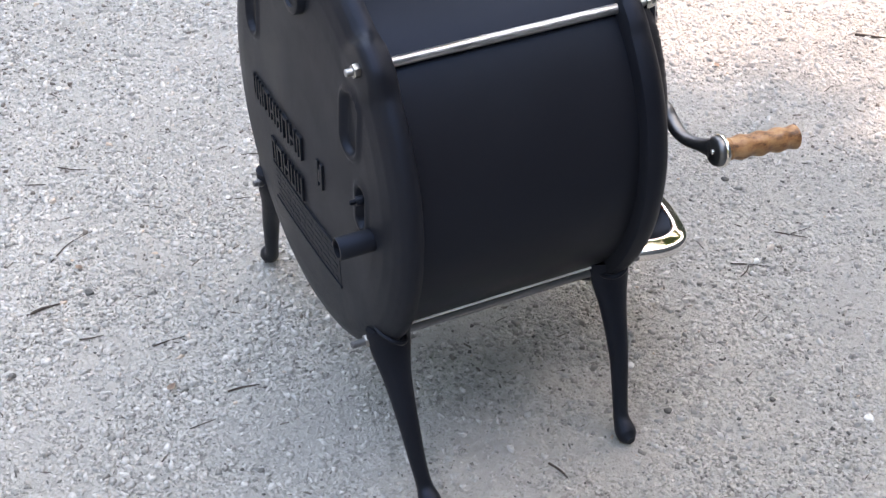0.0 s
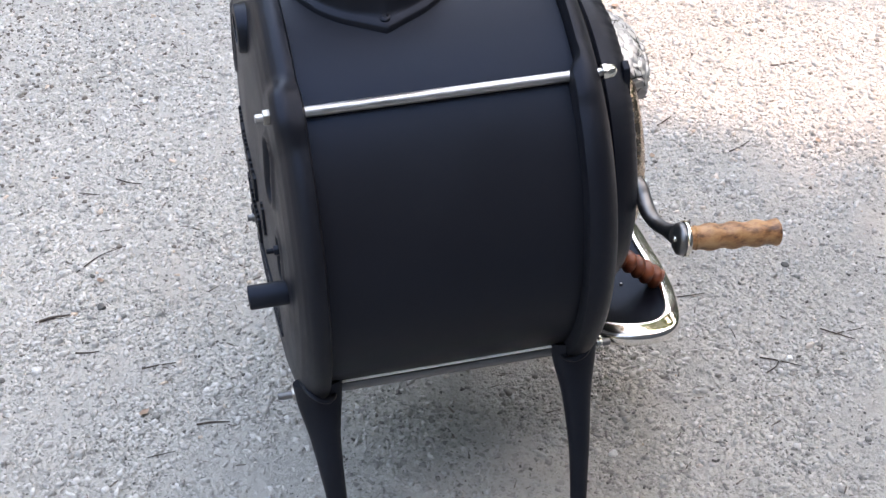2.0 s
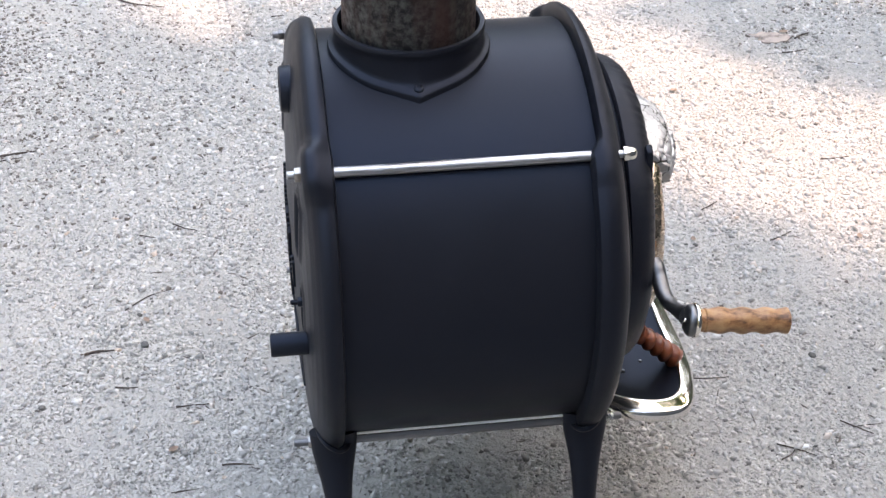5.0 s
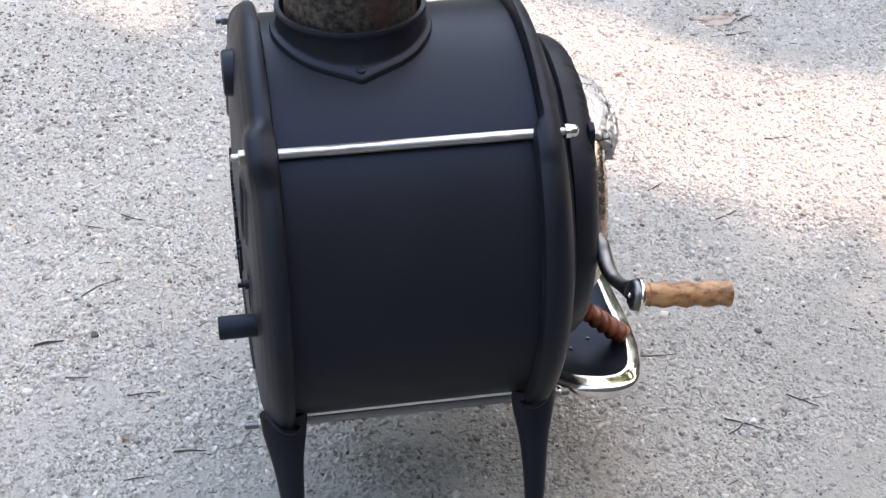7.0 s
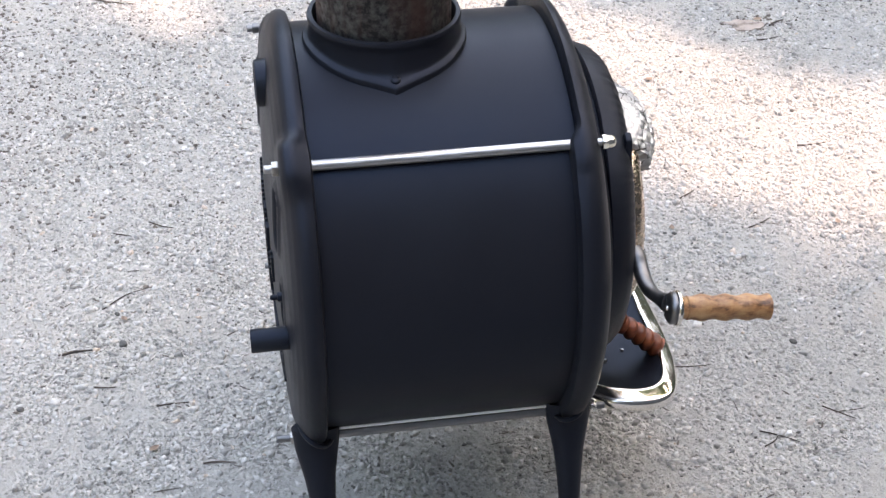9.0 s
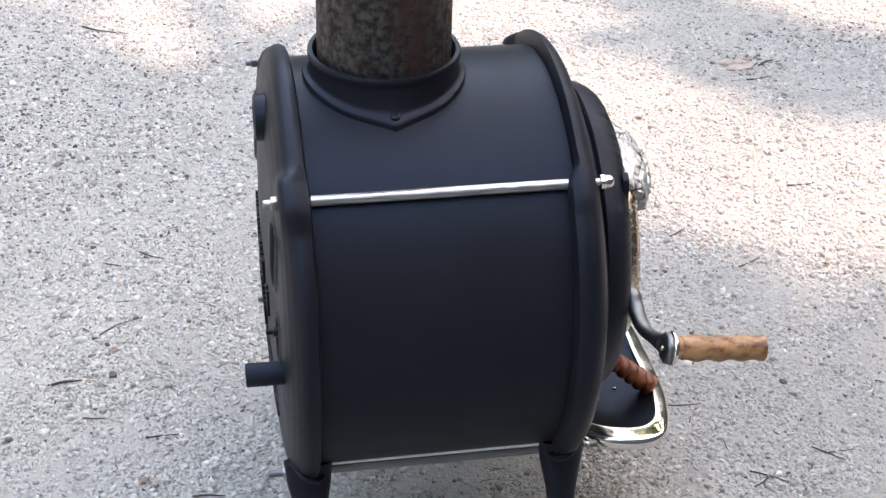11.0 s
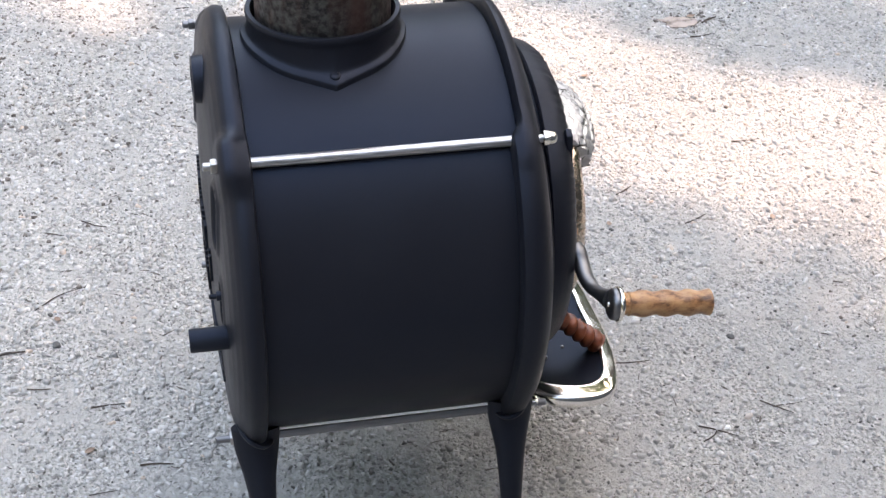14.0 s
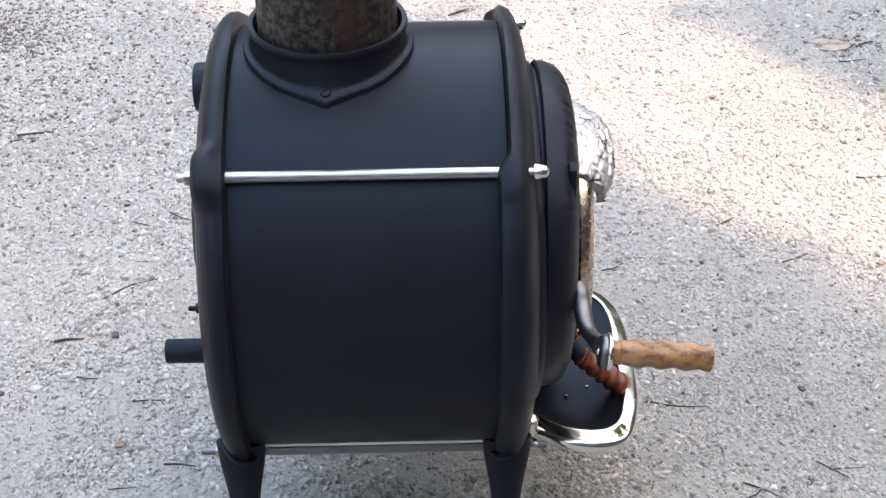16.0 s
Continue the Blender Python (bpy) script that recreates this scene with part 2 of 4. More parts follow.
def lathe_x(profile, centre=(0, 0), segs=128, shape=None, bm=None):
    """A solid turned round an axis along x: profile of (x, radius); shape(angle, x, r) gives both there."""
    bm = bm or bmesh.new()
    rings = []
    for x, r in profile:
        if r < 1e-6:
            v = bm.verts.new((x, centre[0], centre[1]))
            rings.append([v])
            continue
        ring = []
        for j in range(segs):
            a = 2 * math.pi * j / segs
            xx, rr = shape(a, x, r) if shape else (x, r)
            ring.append(bm.verts.new((xx, centre[0] + rr * math.cos(a), centre[1] + rr * math.sin(a))))
        rings.append(ring)
    for a, b in zip(rings, rings[1:]):
        for j in range(segs):
            k = (j + 1) % segs
            if len(a) == 1:
                bm.faces.new((a[0], b[j], b[k]))
            elif len(b) == 1:
                bm.faces.new((a[j], a[k], b[0]))
            else:
                bm.faces.new((a[j], a[k], b[k], b[j]))
    return bm


def sweep(points, radii, segs=16, squash=None, bm=None, caps=True):
    """A rounded bar along points; radii: one per point; squash: (side, up) factors per point."""
    bm = bm or bmesh.new()
    pts = [Vector(p) for p in points]
    rings, up = [], Vector((0, 0, 1))
    for i, p in enumerate(pts):
        d = (pts[min(i + 1, len(pts) - 1)] - pts[max(i - 1, 0)]).normalized()
        ref = up if abs(d.dot(up)) < 0.95 else Vector((1, 0, 0))
        if i == 0:
            s = d.cross(ref).normalized()
        else:
            s = (s - d * s.dot(d)).normalized()
        u = s.cross(d).normalized()
        qs, qu = squash[i] if squash else (1, 1)
        rings.append([bm.verts.new(p + radii[i] * (s * math.cos(a) * qs + u * math.sin(a) * qu))
                      for a in (2 * math.pi * j / segs for j in range(segs))])
    grid_faces(bm, rings)
    if caps:
        bm.faces.new(rings[0][::-1])
        bm.faces.new(rings[-1])
    return bm


def spline(points, n=24):
    """Points of a smooth curve through the given ones, with any number of values each."""
    p = [np.array(q, float) for q in points]
    p = [2 * p[0] - p[1]] + p + [2 * p[-1] - p[-2]]
    out = []
    for i in range(1, len(p) - 2):
        for k in range(n):
            t = k / n
            a, b, c, d = p[i - 1:i + 3]
            out.append(0.5 * (2 * b + (c - a) * t + (2 * a - 5 * b + 4 * c - d) * t * t + (3 * b - a - 3 * c + d) * t ** 3))
    return [tuple(float(v) for v in q) for q in out + [p[-2]]]


def prism_x(outline, x0, x1, bevel=0.0):
    """A plate with an outline in (y, z) between x0 and x1."""
    bm = bmesh.new()
    a = [bm.verts.new((x0, y, z)) for y, z in outline]
    b = [bm.verts.new((x1, y, z)) for y, z in outline]
    bm.faces.new(a[::-1])
    bm.faces.new(b)
    for i in range(len(a)):
        j = (i + 1) % len(a)
        bm.faces.new((a[i], a[j], b[j], b[i]))
    if bevel:
        bmesh.ops.bevel(bm, geom=list(bm.edges), offset=bevel, segments=2, profile=0.5, affect="EDGES")
    return bm


def hex_nut(x0, x1, y, z, r, turn=0.0):
    o = [(y + r * math.cos(turn + k * math.pi / 3), z + r * math.sin(turn + k * math.pi / 3)) for k in range(6)]
    return prism_x(o, x0, x1, 0.0012)


# ---- the stove ----
ZC, RB = 0.393, 0.249            # axis height and radius of the barrel
TOP_Y, TOP_Z = 0.1717, 0.581     # upper tie rods
LOW_Y, LOW_Z = 0.1823, 0.2156    # lower tie rods
TOP_A = math.atan2(TOP_Z - ZC, TOP_Y)
stove = thing("wood_stove", "matte black cast-iron barrel wood stove standing on gravel", "wood stove")


def knuckle(a, x, r):
    """The end plates swell where the upper tie rods pass through them; above the rods their inner edge jogs."""
    k = top = 0.0
    for c in (TOP_A, math.pi - TOP_A):
        d = (a - c + math.pi) % (2 * math.pi) - math.pi
        k += math.exp(-(d / 0.12) ** (8 if x > 0 else 4)) * (0.35 if x < 0 and c < 1.5 else 1.0)
    if TOP_A < a < math.pi - TOP_A:
        top = min(1.0, min(a - TOP_A, math.pi - TOP_A - a) / (0.085 if x > 0 else 0.13))
        top = top * top * (3 - 2 * top)
    rim = min(1.0, max(0.0, (r - 0.215) / 0.03))
    out = min(1.0, max(0.0, (abs(x) - 0.150) / 0.02))
    step = (-0.0105 if x > 0 else 0.0015) * top * max(0.0, 1 - (abs(x) - 0.141) / 0.014) if abs(x) < 0.155 else 0.0
    crown = -0.0038 * math.cos(a) ** 2 * out if x > 0 else 0.0
    swell = 0.0035 if x > 0 else 0.008 + 0.017 * out
    return x + math.copysign(step + crown + (0.001 if x > 0 else 0.003) * k * rim * out, x), r + k * rim * swell - 0.002 * top * rim


BACK = [(-0.141, 0.20), (-0.141, 0.259), (-0.1435, 0.264), (-0.149, 0.2665), (-0.155, 0.2665), (-0.161, 0.2635), (-0.167, 0.2565), (-0.1725, 0.245),
        (-0.1765, 0.228), (-0.179, 0.205), (-0.182, 0.15), (-0.1845, 0.08), (-0.185, 0)]


def back_x(y, z):
    """The back plate's face at (y, z)."""
    r = math.hypot(y, z - ZC)
    rs, xs = [q[1] for q in BACK[::-1]], [q[0] for q in BACK[::-1]]
    return float(np.interp(r, rs[:-4], xs[:-4]))


def build_barrel():
    bm = bmesh.new()
    ring_o, ring_i, n = [], [], 160
    for x, r in ((-0.150, RB), (-0.1, RB), (0, RB), (0.1, RB), (0.150, RB), (0.150, RB - 0.003), (-0.150, RB - 0.003)):
        ring_o.append([bm.verts.new((x, r * math.cos(2 * math.pi * j / n), ZC + r * math.sin(2 * math.pi * j / n))) for j in range(n)])
    grid_faces(bm, ring_o, closed_v=True)
    part("barrel", bm, SHEET, stove, "smooth black painted sheet-steel barrel")


build_barrel()
def from_oval(y, z, cy, cz, w, h):
    """Distance from the edge of an upright oval slot, negative inside."""
    return math.hypot(y - cy, max(0.0, abs(z - cz) - (h - w))) - w


def embossed(a, x, r):
    """The back plate's casting: the knuckles, two dished ovals and a deep adjusting slot."""
    x, rr = knuckle(a, x, r)
    y, z = rr * math.cos(a), ZC + rr * math.sin(a)
    for cy, cz, w, h, depth, lip in ((-0.152, 0.504, 0.0185, 0.038, 0.0050, 0.0034), (0.152, 0.504, 0.0185, 0.038, 0.0050, 0.0034), (-0.178, 0.408, 0.0095, 0.027, 0.010, 0.0022)):
        d = from_oval(y, z, cy, cz, w, h)
        if d < 0.02:
            inner = min(1.0, max(0.0, (0.001 - d) / 0.006))
            x += depth * inner * inner * (3 - 2 * inner) - lip * math.exp(-((d - 0.0035) / 0.0042) ** 2)
    return x, rr


FINE_BACK = [q for p, q2 in zip(BACK, BACK[1:]) for q in ([tuple(p[i] + (q2[i] - p[i]) * k / n for i in (0, 1)) for n in (max(1, round(abs(p[1] - q2[1]) / 0.0024)),)
                                                           for k in range(n)] if p[1] > 0.09 and p[0] < -0.16 else [p])] + BACK[-1:]
back_plate = part("back_plate", lathe_x(FINE_BACK, (0, ZC), 520, shape=embossed), CAST, stove, "domed black cast-iron back plate with raised lettering")
part("front_plate", lathe_x([(0.1395, 0.20), (0.1395, 0.259), (0.142, 0.265), (0.149, 0.2685), (0.157, 0.2685), (0.164, 0.2645), (0.170, 0.256), (0.1755, 0.243),
                             (0.179, 0.228), (0.1805, 0.210), (0.1815, 0.2035), (0.188, 0.2005), (0.1895, 0.198), (0.1895, 0)], (0, ZC), 288, shape=knuckle), CAST, stove)

for side in (-1, 1):
    for y, z, x0, x1, up in ((side * TOP_Y, TOP_Z, -0.1915 if side < 0 else -0.189, 0.190, True), (side * LOW_Y, LOW_Z, -0.200 if side < 0 else -0.188, 0.200, False)):
        # lower and far rods take the darker steel for the shade on them
        rod = part("tie_rod", lathe_x([(x0, 0), (x0, 0.0035), (x0 + 0.001, 0.0045), (x0 + 0.02, 0.0045), (x0 + 0.021, 0.006),
                                       (x1 - 0.021, 0.006), (x1 - 0.02, 0.0045), (x1 - 0.001, 0.0045), (x1, 0.0035), (x1, 0)],
                                      (y, z), 24), STEEL if up and side < 0 else SHADED_STEEL, stove, "bright steel tie rod" if up and side < 0 else "steel tie rod darkened as if in shade")
        # far nuts are coloured dark to look shaded
        part("nut", hex_nut(-0.1832 if side < 0 else -0.182, -0.1745, y, z, 0.0085 if side < 0 else 0.0070, 0.3), OLD_ZINC if side < 0 else DARK_STEEL, rod)
        if up:
            acorn = hex_nut(0.176, 0.1825, y, z, 0.0092, 0.5)
            lathe_x([(0.182, 0.0076), (0.1855, 0.0076), (0.1885, 0.0068), (0.1908, 0.0050), (0.1920, 0.0026), (0.1923, 0)], (y, z), 20, bm=acorn)
            part("acorn_nut", acorn, NICKEL, rod)
        else:
            part("nut", hex_nut(0.181, 0.189, y, z, 0.0095, 0.2), ZINC, rod)


def build_leg(sx, sy):
    x = 0.153 * sx
    path = spline([(x, LOW_Y + 0.002, 0.232, 0.0170, 0.029), (x, LOW_Y + 0.008, 0.205, 0.0150, 0.026), (x * 0.992, 0.208, 0.165, 0.0130, 0.0180),
                   (x * 0.975, 0.233, 0.11, 0.0114, 0.0130), (x * 0.95, 0.250, 0.06, 0.0099, 0.0107), (x * 0.93, 0.262, 0.03, 0.0096, 0.0103),
                   (x * 0.925, 0.274, 0.017, 0.0135, 0.0135), (x * 0.92, 0.284, 0.012, 0.0125, 0.0125), (x * 0.918, 0.293, 0.0105, 0.006, 0.006)], 8)
    bm = sweep([(p[0], sy * p[1], p[2]) for p in path], [1.0] * len(path), 20, [(p[3], p[4]) for p in path])
    lip = [(x + 0.0178 * math.cos(a), sy * (LOW_Y + 0.003) + 0.030 * math.sin(a), 0.228 + 0.010 * math.cos(a) * sx) for a in
           (2 * math.pi * k / 32 for k in range(33))]
    sweep(lip, [0.0034] * 33, 8, bm=bm)
    part("leg", bm, CAST, stove)


for sx in (-1, 1):
    for sy in (-1, 1):
        build_leg(sx, sy)

for side in (-1, 1):
    a0 = math.radians(-41.5)
    y, z = side * (RB + 0.001) * math.cos(a0), ZC + (RB + 0.001) * math.sin(a0)
    part("seam_strip", sweep([(-0.132, y, z), (0.128, y, z)], [0.0019, 0.0019], 8), EDGE, stove, "thin steel edge above the lower rod, its gleam painted pale")


# flue collar, saddled on the barrel, with pointed lugs
PX, PR = -0.0385, 0.0762


def build_collar():
    bm = bmesh.new()
    n = 192

    def outline(r, lug):
        pts = []
        for j in range(n):
            a = 2 * math.pi * j / n
            off = math.acos(min(1.0, abs(math.sin(a))))
            tip = math.acos(r / (r + lug))
            rr = r / math.cos(tip - off) if off < tip else r
            pts.append((PX + rr * math.cos(a), rr * math.sin(a)))
        return pts

    def saddle(pts, lift):
        return [bm.verts.new((x, y, ZC + math.sqrt(max(0, (RB + lift) ** 2 - y * y)))) for x, y in pts]

    def level(r, z):
        return [bm.verts.new((PX + r * math.cos(2 * math.pi * j / n), r * math.sin(2 * math.pi * j / n), z)) for j in range(n)]

    rings = [saddle(outline(0.0932, 0.0088), -0.001), saddle(outline(0.0936, 0.0088), 0.005), saddle(outline(0.0925, 0.0086), 0.0068),
             saddle(outline(0.0880, 0.0080), 0.0080), saddle(outline(0.0867, 0.0060), 0.0095), saddle(outline(0.0858, 0.003), 0.013), level(0.0855, 0.661),
             level(0.0858, 0.6655), level(0.0870, 0.6685), level(0.0874, 0.6725), level(0.0862, 0.675), level(0.0815, 0.675), level(0.0798, 0.6725),
             level(0.0798, 0.6)]
    grid_faces(bm, rings)
    return part("flue_collar", bm, CAST, stove, "black cast-iron flue collar with pointed lugs")


collar = build_collar()
for side in (-1, 1):
    y = side * 0.0925
    nrm = Vector((0, y, math.sqrt((RB + 0.011) ** 2 - y * y))).normalized()
    base = Vector((PX, 0, ZC)) + nrm * (RB + 0.0075)
    base.x = PX
    bm = bmesh.new()
    t1, t2 = Vector((1, 0, 0)), nrm.cross(Vector((1, 0, 0)))
    rings = []
    for h, r in ((0, 0.0058), (0.0022, 0.0058), (0.0036, 0.0046), (0.0040, 0.0028), (0.0012, 0.0024), (0.0010, 0.0004)):
        rings.append([bm.verts.new(base + nrm * h + r * (t1 * math.cos(a) + t2 * math.sin(a))) for a in (2 * math.pi * k / 16 for k in range(16))])
    grid_faces(bm, rings)
    part("screw", bm, CAST, collar)

# back plate fittings
part("vent_tube", lathe_x([(-0.176, 0), (-0.176, 0.0135), (-0.219, 0.0135), (-0.2205, 0.0125), (-0.2205, 0.0105), (-0.200, 0.0100), (-0.200, 0)],
                          (-0.200, 0.378), 28), SHEET, stove, "short black steel tube stub")
part("plug", lathe_x([(-0.165, 0.0285), (-0.1865, 0.0272), (-0.1885, 0.0262), (-0.1895, 0.024), (-0.1895, 0.018), (-0.1860, 0.0165), (-0.1860, 0)], (-0.004, 0.5965), 48), CAST, stove,
     "round black boss near the top of the back plate")



def on_back(name, y0, y1, z0, z1, lift, parent, bevel=0.0):
    """A raised bar that follows the back plate's dome."""
    bm = bmesh.new()
    ny, nz = max(1, round((y1 - y0) / 0.012)), max(1, round((z1 - z0) / 0.012))
    top = [[bm.verts.new((back_x(y0 + (y1 - y0) * i / ny, z0 + (z1 - z0) * k / nz) - lift, y0 + (y1 - y0) * i / ny, z0 + (z1 - z0) * k / nz))
            for i in range(ny + 1)] for k in range(nz + 1)]
    low = [[bm.verts.new((v.co.x + lift + 0.002, v.co.y, v.co.z)) for v in row] for row in top]
    grid_faces(bm, top, closed_u=False)
    edge = [(0, i) for i in range(ny)] + [(k, ny) for k in range(nz)] + [(nz, i) for i in range(ny, 0, -1)] + [(k, 0) for k in range(nz, 0, -1)]
    for n, (k, i) in enumerate(edge):
        k2, i2 = edge[(n + 1) % len(edge)]
        bm.faces.new((top[k][i], top[k2][i2], low[k2][i2], low[k][i]))
    return part(name, bm, CAST, parent)


# two rows of worn raised lettering as plain bars, and a ribbed plate below them
letter_rng = random.Random(4)
y = 0.157
while y > -0.015:
    w = letter_rng.uniform(0.013, 0.020)
    for dy in (0, w - 0.004):
        on_back("letter_bar", y - dy - 0.004, y - dy, 0.370 + letter_rng.uniform(0, 0.004), 0.405, 0.0035, back_plate)
    z = letter_rng.choice((0.372, 0.385, 0.400))
    on_back("letter_bar", y - w + 0.003, y - 0.003, z, z + 0.0045, 0.0033, back_plate)
    y -= w + 0.006
y = 0.098
while y > 0.005:
    w = letter_rng.uniform(0.013, 0.020)
    for dy in (0, w - 0.004):
        on_back("letter_bar", y - dy - 0.004, y - dy, 0.310 + letter_rng.uniform(0, 0.004), 0.344, 0.0035, back_plate)
    z = letter_rng.choice((0.312, 0.325, 0.339))
    on_back("letter_bar", y - w + 0.003, y - 0.003, z, z + 0.0045, 0.0033, back_plate)
    y -= w + 0.006
for k in range(3):
    on_back("letter_bar", -0.065 - 0.006 * k, -0.060 - 0.006 * k, 0.369 + 0.008 * (k % 2), 0.404 - 0.010 * (k % 2), 0.003, back_plate)
on_back("rating_plate", -0.110, 0.100, 0.246, 0.303, 0.0006, back_plate)
for z in (0.245, 0.301):
    on_back("plate_border", -0.112, 0.102, z, z + 0.003, 0.0025, back_plate)
for row in range(5):
    y = 0.094
    while y > -0.097:
        w = letter_rng.uniform(0.008, 0.03)
        on_back("text_bar", max(-0.104, y - w), y, 0.252 + row * 0.0096, 0.2560 + row * 0.0096, 0.0014, back_plate)
        y -= w + 0.006


slot_bolt = hex_nut(-0.187, -0.170, -0.178, 0.419, 0.0062, 0.2)
lathe_x([(-0.186, 0.003), (-0.194, 0.003), (-0.195, 0.002), (-0.195, 0)], (-0.178, 0.419), 12, bm=slot_bolt)
part("slot_bolt", slot_bolt, CAST, back_plate, "small dark bolt in the adjusting slot")

# ---- door ----
DZ = 0.400


def door_edge(a, x, r):
    """The door's shoulder is roughly cast above the middle; its sides lie a little further back."""
    rough = min(1.0, max(0.0, (x - 0.212) / 0.012)) * min(1.0, max(0.0, (r - 0.14) / 0.02)) * min(1.0, max(0.0, (math.sin(a) - 0.2) / 0.2))
    knob = noise.noise(Vector((math.cos(a) * 24, math.sin(a) * 24, x * 30))) + 0.6 * noise.noise(Vector((math.cos(a) * 50, math.sin(a) * 50, 7 + x * 60)))
    back = 0.0036 * math.cos(a) ** 2 * min(1.0, max(0.0, (x - 0.1895) / 0.01))
    return x - back + 0.0008 * rough * knob, r + 0.0020 * rough * knob


door = part("door", lathe_x([(0.189, 0.0), (0.189, 0.186), (0.1935, 0.186), (0.1935, 0.1915), (0.196, 0.194), (0.206, 0.1925), (0.217, 0.188), (0.2255, 0.180),
                             (0.231, 0.168), (0.235, 0.150), (0.237, 0.132), (0.237, 0)], (0, DZ + 0.003), 360, shape=door_edge), CAST, stove, "round domed black cast-iron door")
RIM_METAL = steel_material("warm_polished_nickel", (0.66, 0.52, 0.41), 0.24, (2, 2, 2))
part("window_rim", lathe_x([(0.235, 0.140), (0.243, 0.138), (0.250, 0.130), (0.252, 0.121), (0.249, 0.113), (0.236, 0.110)], (0, DZ)), RIM_METAL, door,
     "polished nickel ring round the door window")
part("window_glass", lathe_x([(0.239, 0.112), (0.242, 0.08), (0.243, 0)], (0, DZ), 64), GLASS, door, "dark glossy door glass")
lug = prism_x([(-0.128, 0.513), (-0.115, 0.511), (-0.109, 0.520), (-0.107, 0.548), (-0.112, 0.556), (-0.122, 0.550)], 0.2195, 0.2275, 0.0018)
part("hinge_lug", lug, CAST, door)


def build_hood():
    bm = bmesh.new()
    nu, nv, rings, inner = 110, 44, [], []
    for i in range(nv + 1):
        v = i / nv
        row, row2 = [], []
        for j in range(nu + 1):
            u = j / nu * 2 - 1
            ragged = 1 + 0.05 * noise.noise(Vector((v * 7, math.copysign(3, u), 0))) * abs(u) ** 6
            a = radians(90 + (34 + 9 * v * v) * u * ragged)
            r = 0.150 - 0.042 * v ** 1.3
            x = 0.231 + 0.048 * math.sin(min(1.0, v * 1.05) * math.pi / 2) * (1 - 0.30 * abs(u) ** 4)
            p = Vector((x, r * math.cos(a), DZ + r * math.sin(a)))
            d = noise.voronoi(p * Vector((55, 75, 75)))[0]
            c = (0.0012 + 0.0022 * v) * min(1.0, (d[1] - d[0]) * 4.0) + noise.noise(p * 60) * 0.0016 + noise.noise(p * 160) * 0.0010 - 0.001
            row.append(bm.verts.new(p + Vector((0.7, 0.6 * math.cos(a), 0.6 * math.sin(a))) * c))
            row2.append(bm.verts.new(p - Vector((0.008, 0.004 * math.cos(a), 0.004 * math.sin(a)))))
        rings.append(row)
        inner.append(row2)
    grid_faces(bm, rings, closed_u=False)
    grid_faces(bm, inner, closed_u=False)
    for k in range(nu):
        bm.faces.new((rings[0][k], rings[0][k + 1], inner[0][k + 1], inner[0][k]))
        bm.faces.new((rings[-1][k], rings[-1][k + 1], inner[-1][k + 1], inner[-1][k]))
    for k in range(nv):
        bm.faces.new((rings[k][0], rings[k + 1][0], inner[k + 1][0], inner[k][0]))
        bm.faces.new((rings[k][-1], rings[k + 1][-1], inner[k + 1][-1], inner[k][-1]))
    part("hood", bm, BARK_NICKEL, door, "cast nickel hood with a rough scaly relief")


build_hood()

# latch arm and grip
latch_path = spline([(0.2300, -0.152, 0.4225, 0.0078, 0.0070), (0.2325, -0.160, 0.4175, 0.0096, 0.0082), (0.2338, -0.170, 0.4085, 0.0098, 0.0084),
                     (0.2348, -0.186, 0.4000, 0.0096, 0.0080), (0.2380, -0.204, 0.3965, 0.0088, 0.0076), (0.2428, -0.222, 0.3995, 0.0084, 0.0082),
                     (0.2475, -0.238, 0.4030, 0.0090, 0.0125)], 10)
latch = part("latch_arm", sweep([p[:3] for p in latch_path], [1] * len(latch_path), 18, [(p[3], p[4]) for p in latch_path]), DARK_STEEL, door,
             "dark polished steel latch arm")


def turned(name, a, b, radii, mat, parent, label, segs=28):
    a, b = Vector(a), Vector(b)
    n = len(radii)
    bm = sweep([a + (b - a) * (i / (n - 1)) for i in range(n)], radii, segs)
    return part(name, bm, mat, parent, label)


G0, G1 = Vector((0.2575, -0.2465, 0.4015)), Vector((0.365, -0.2475, 0.3915))
gd = (G1 - G0).normalized()
boss = turned("boss", G0 - gd * 0.0135, G0 - gd * 0.0060, [0.0140, 0.0172, 0.0182, 0.0186, 0.0186], DARK_STEEL, latch, "dark round boss of the latch")
turned("screw", G0 - gd * 0.0160, G0 - gd * 0.0130, [0.0018, 0.0030, 0.0034, 0.0034], ZINC, boss, "", 14)
turned("ferrule", G0 - gd * 0.0062, G0 + gd * 0.0008, [0.0175, 0.0198, 0.0204, 0.0204, 0.0196, 0.016], NICKEL, latch, "bright metal ferrule")
radii = [0.0135 + 0.0012 * math.cos(2 * math.pi * 4 * i / 60) + (0.001 if i > 4 else -0.001) - (0.0025 if i in (0, 60) else 0) for i in range(61)]
turned("grip", G0, G1, radii, PALE_WOOD, latch, "pale mottled wooden grip with finger swells")

# air control with a spiral red knob
rod_a, K0, K1 = Vector((0.205, -0.035, 0.278)), Vector((0.250, -0.051, 0.2415)), Vector((0.307, -0.062, 0.197))
air_lever = part("air_lever", sweep([rod_a, K0 + (K1 - K0) * 0.1], [0.017, 0.0095], 16), CAST, stove, "black air-control lever")


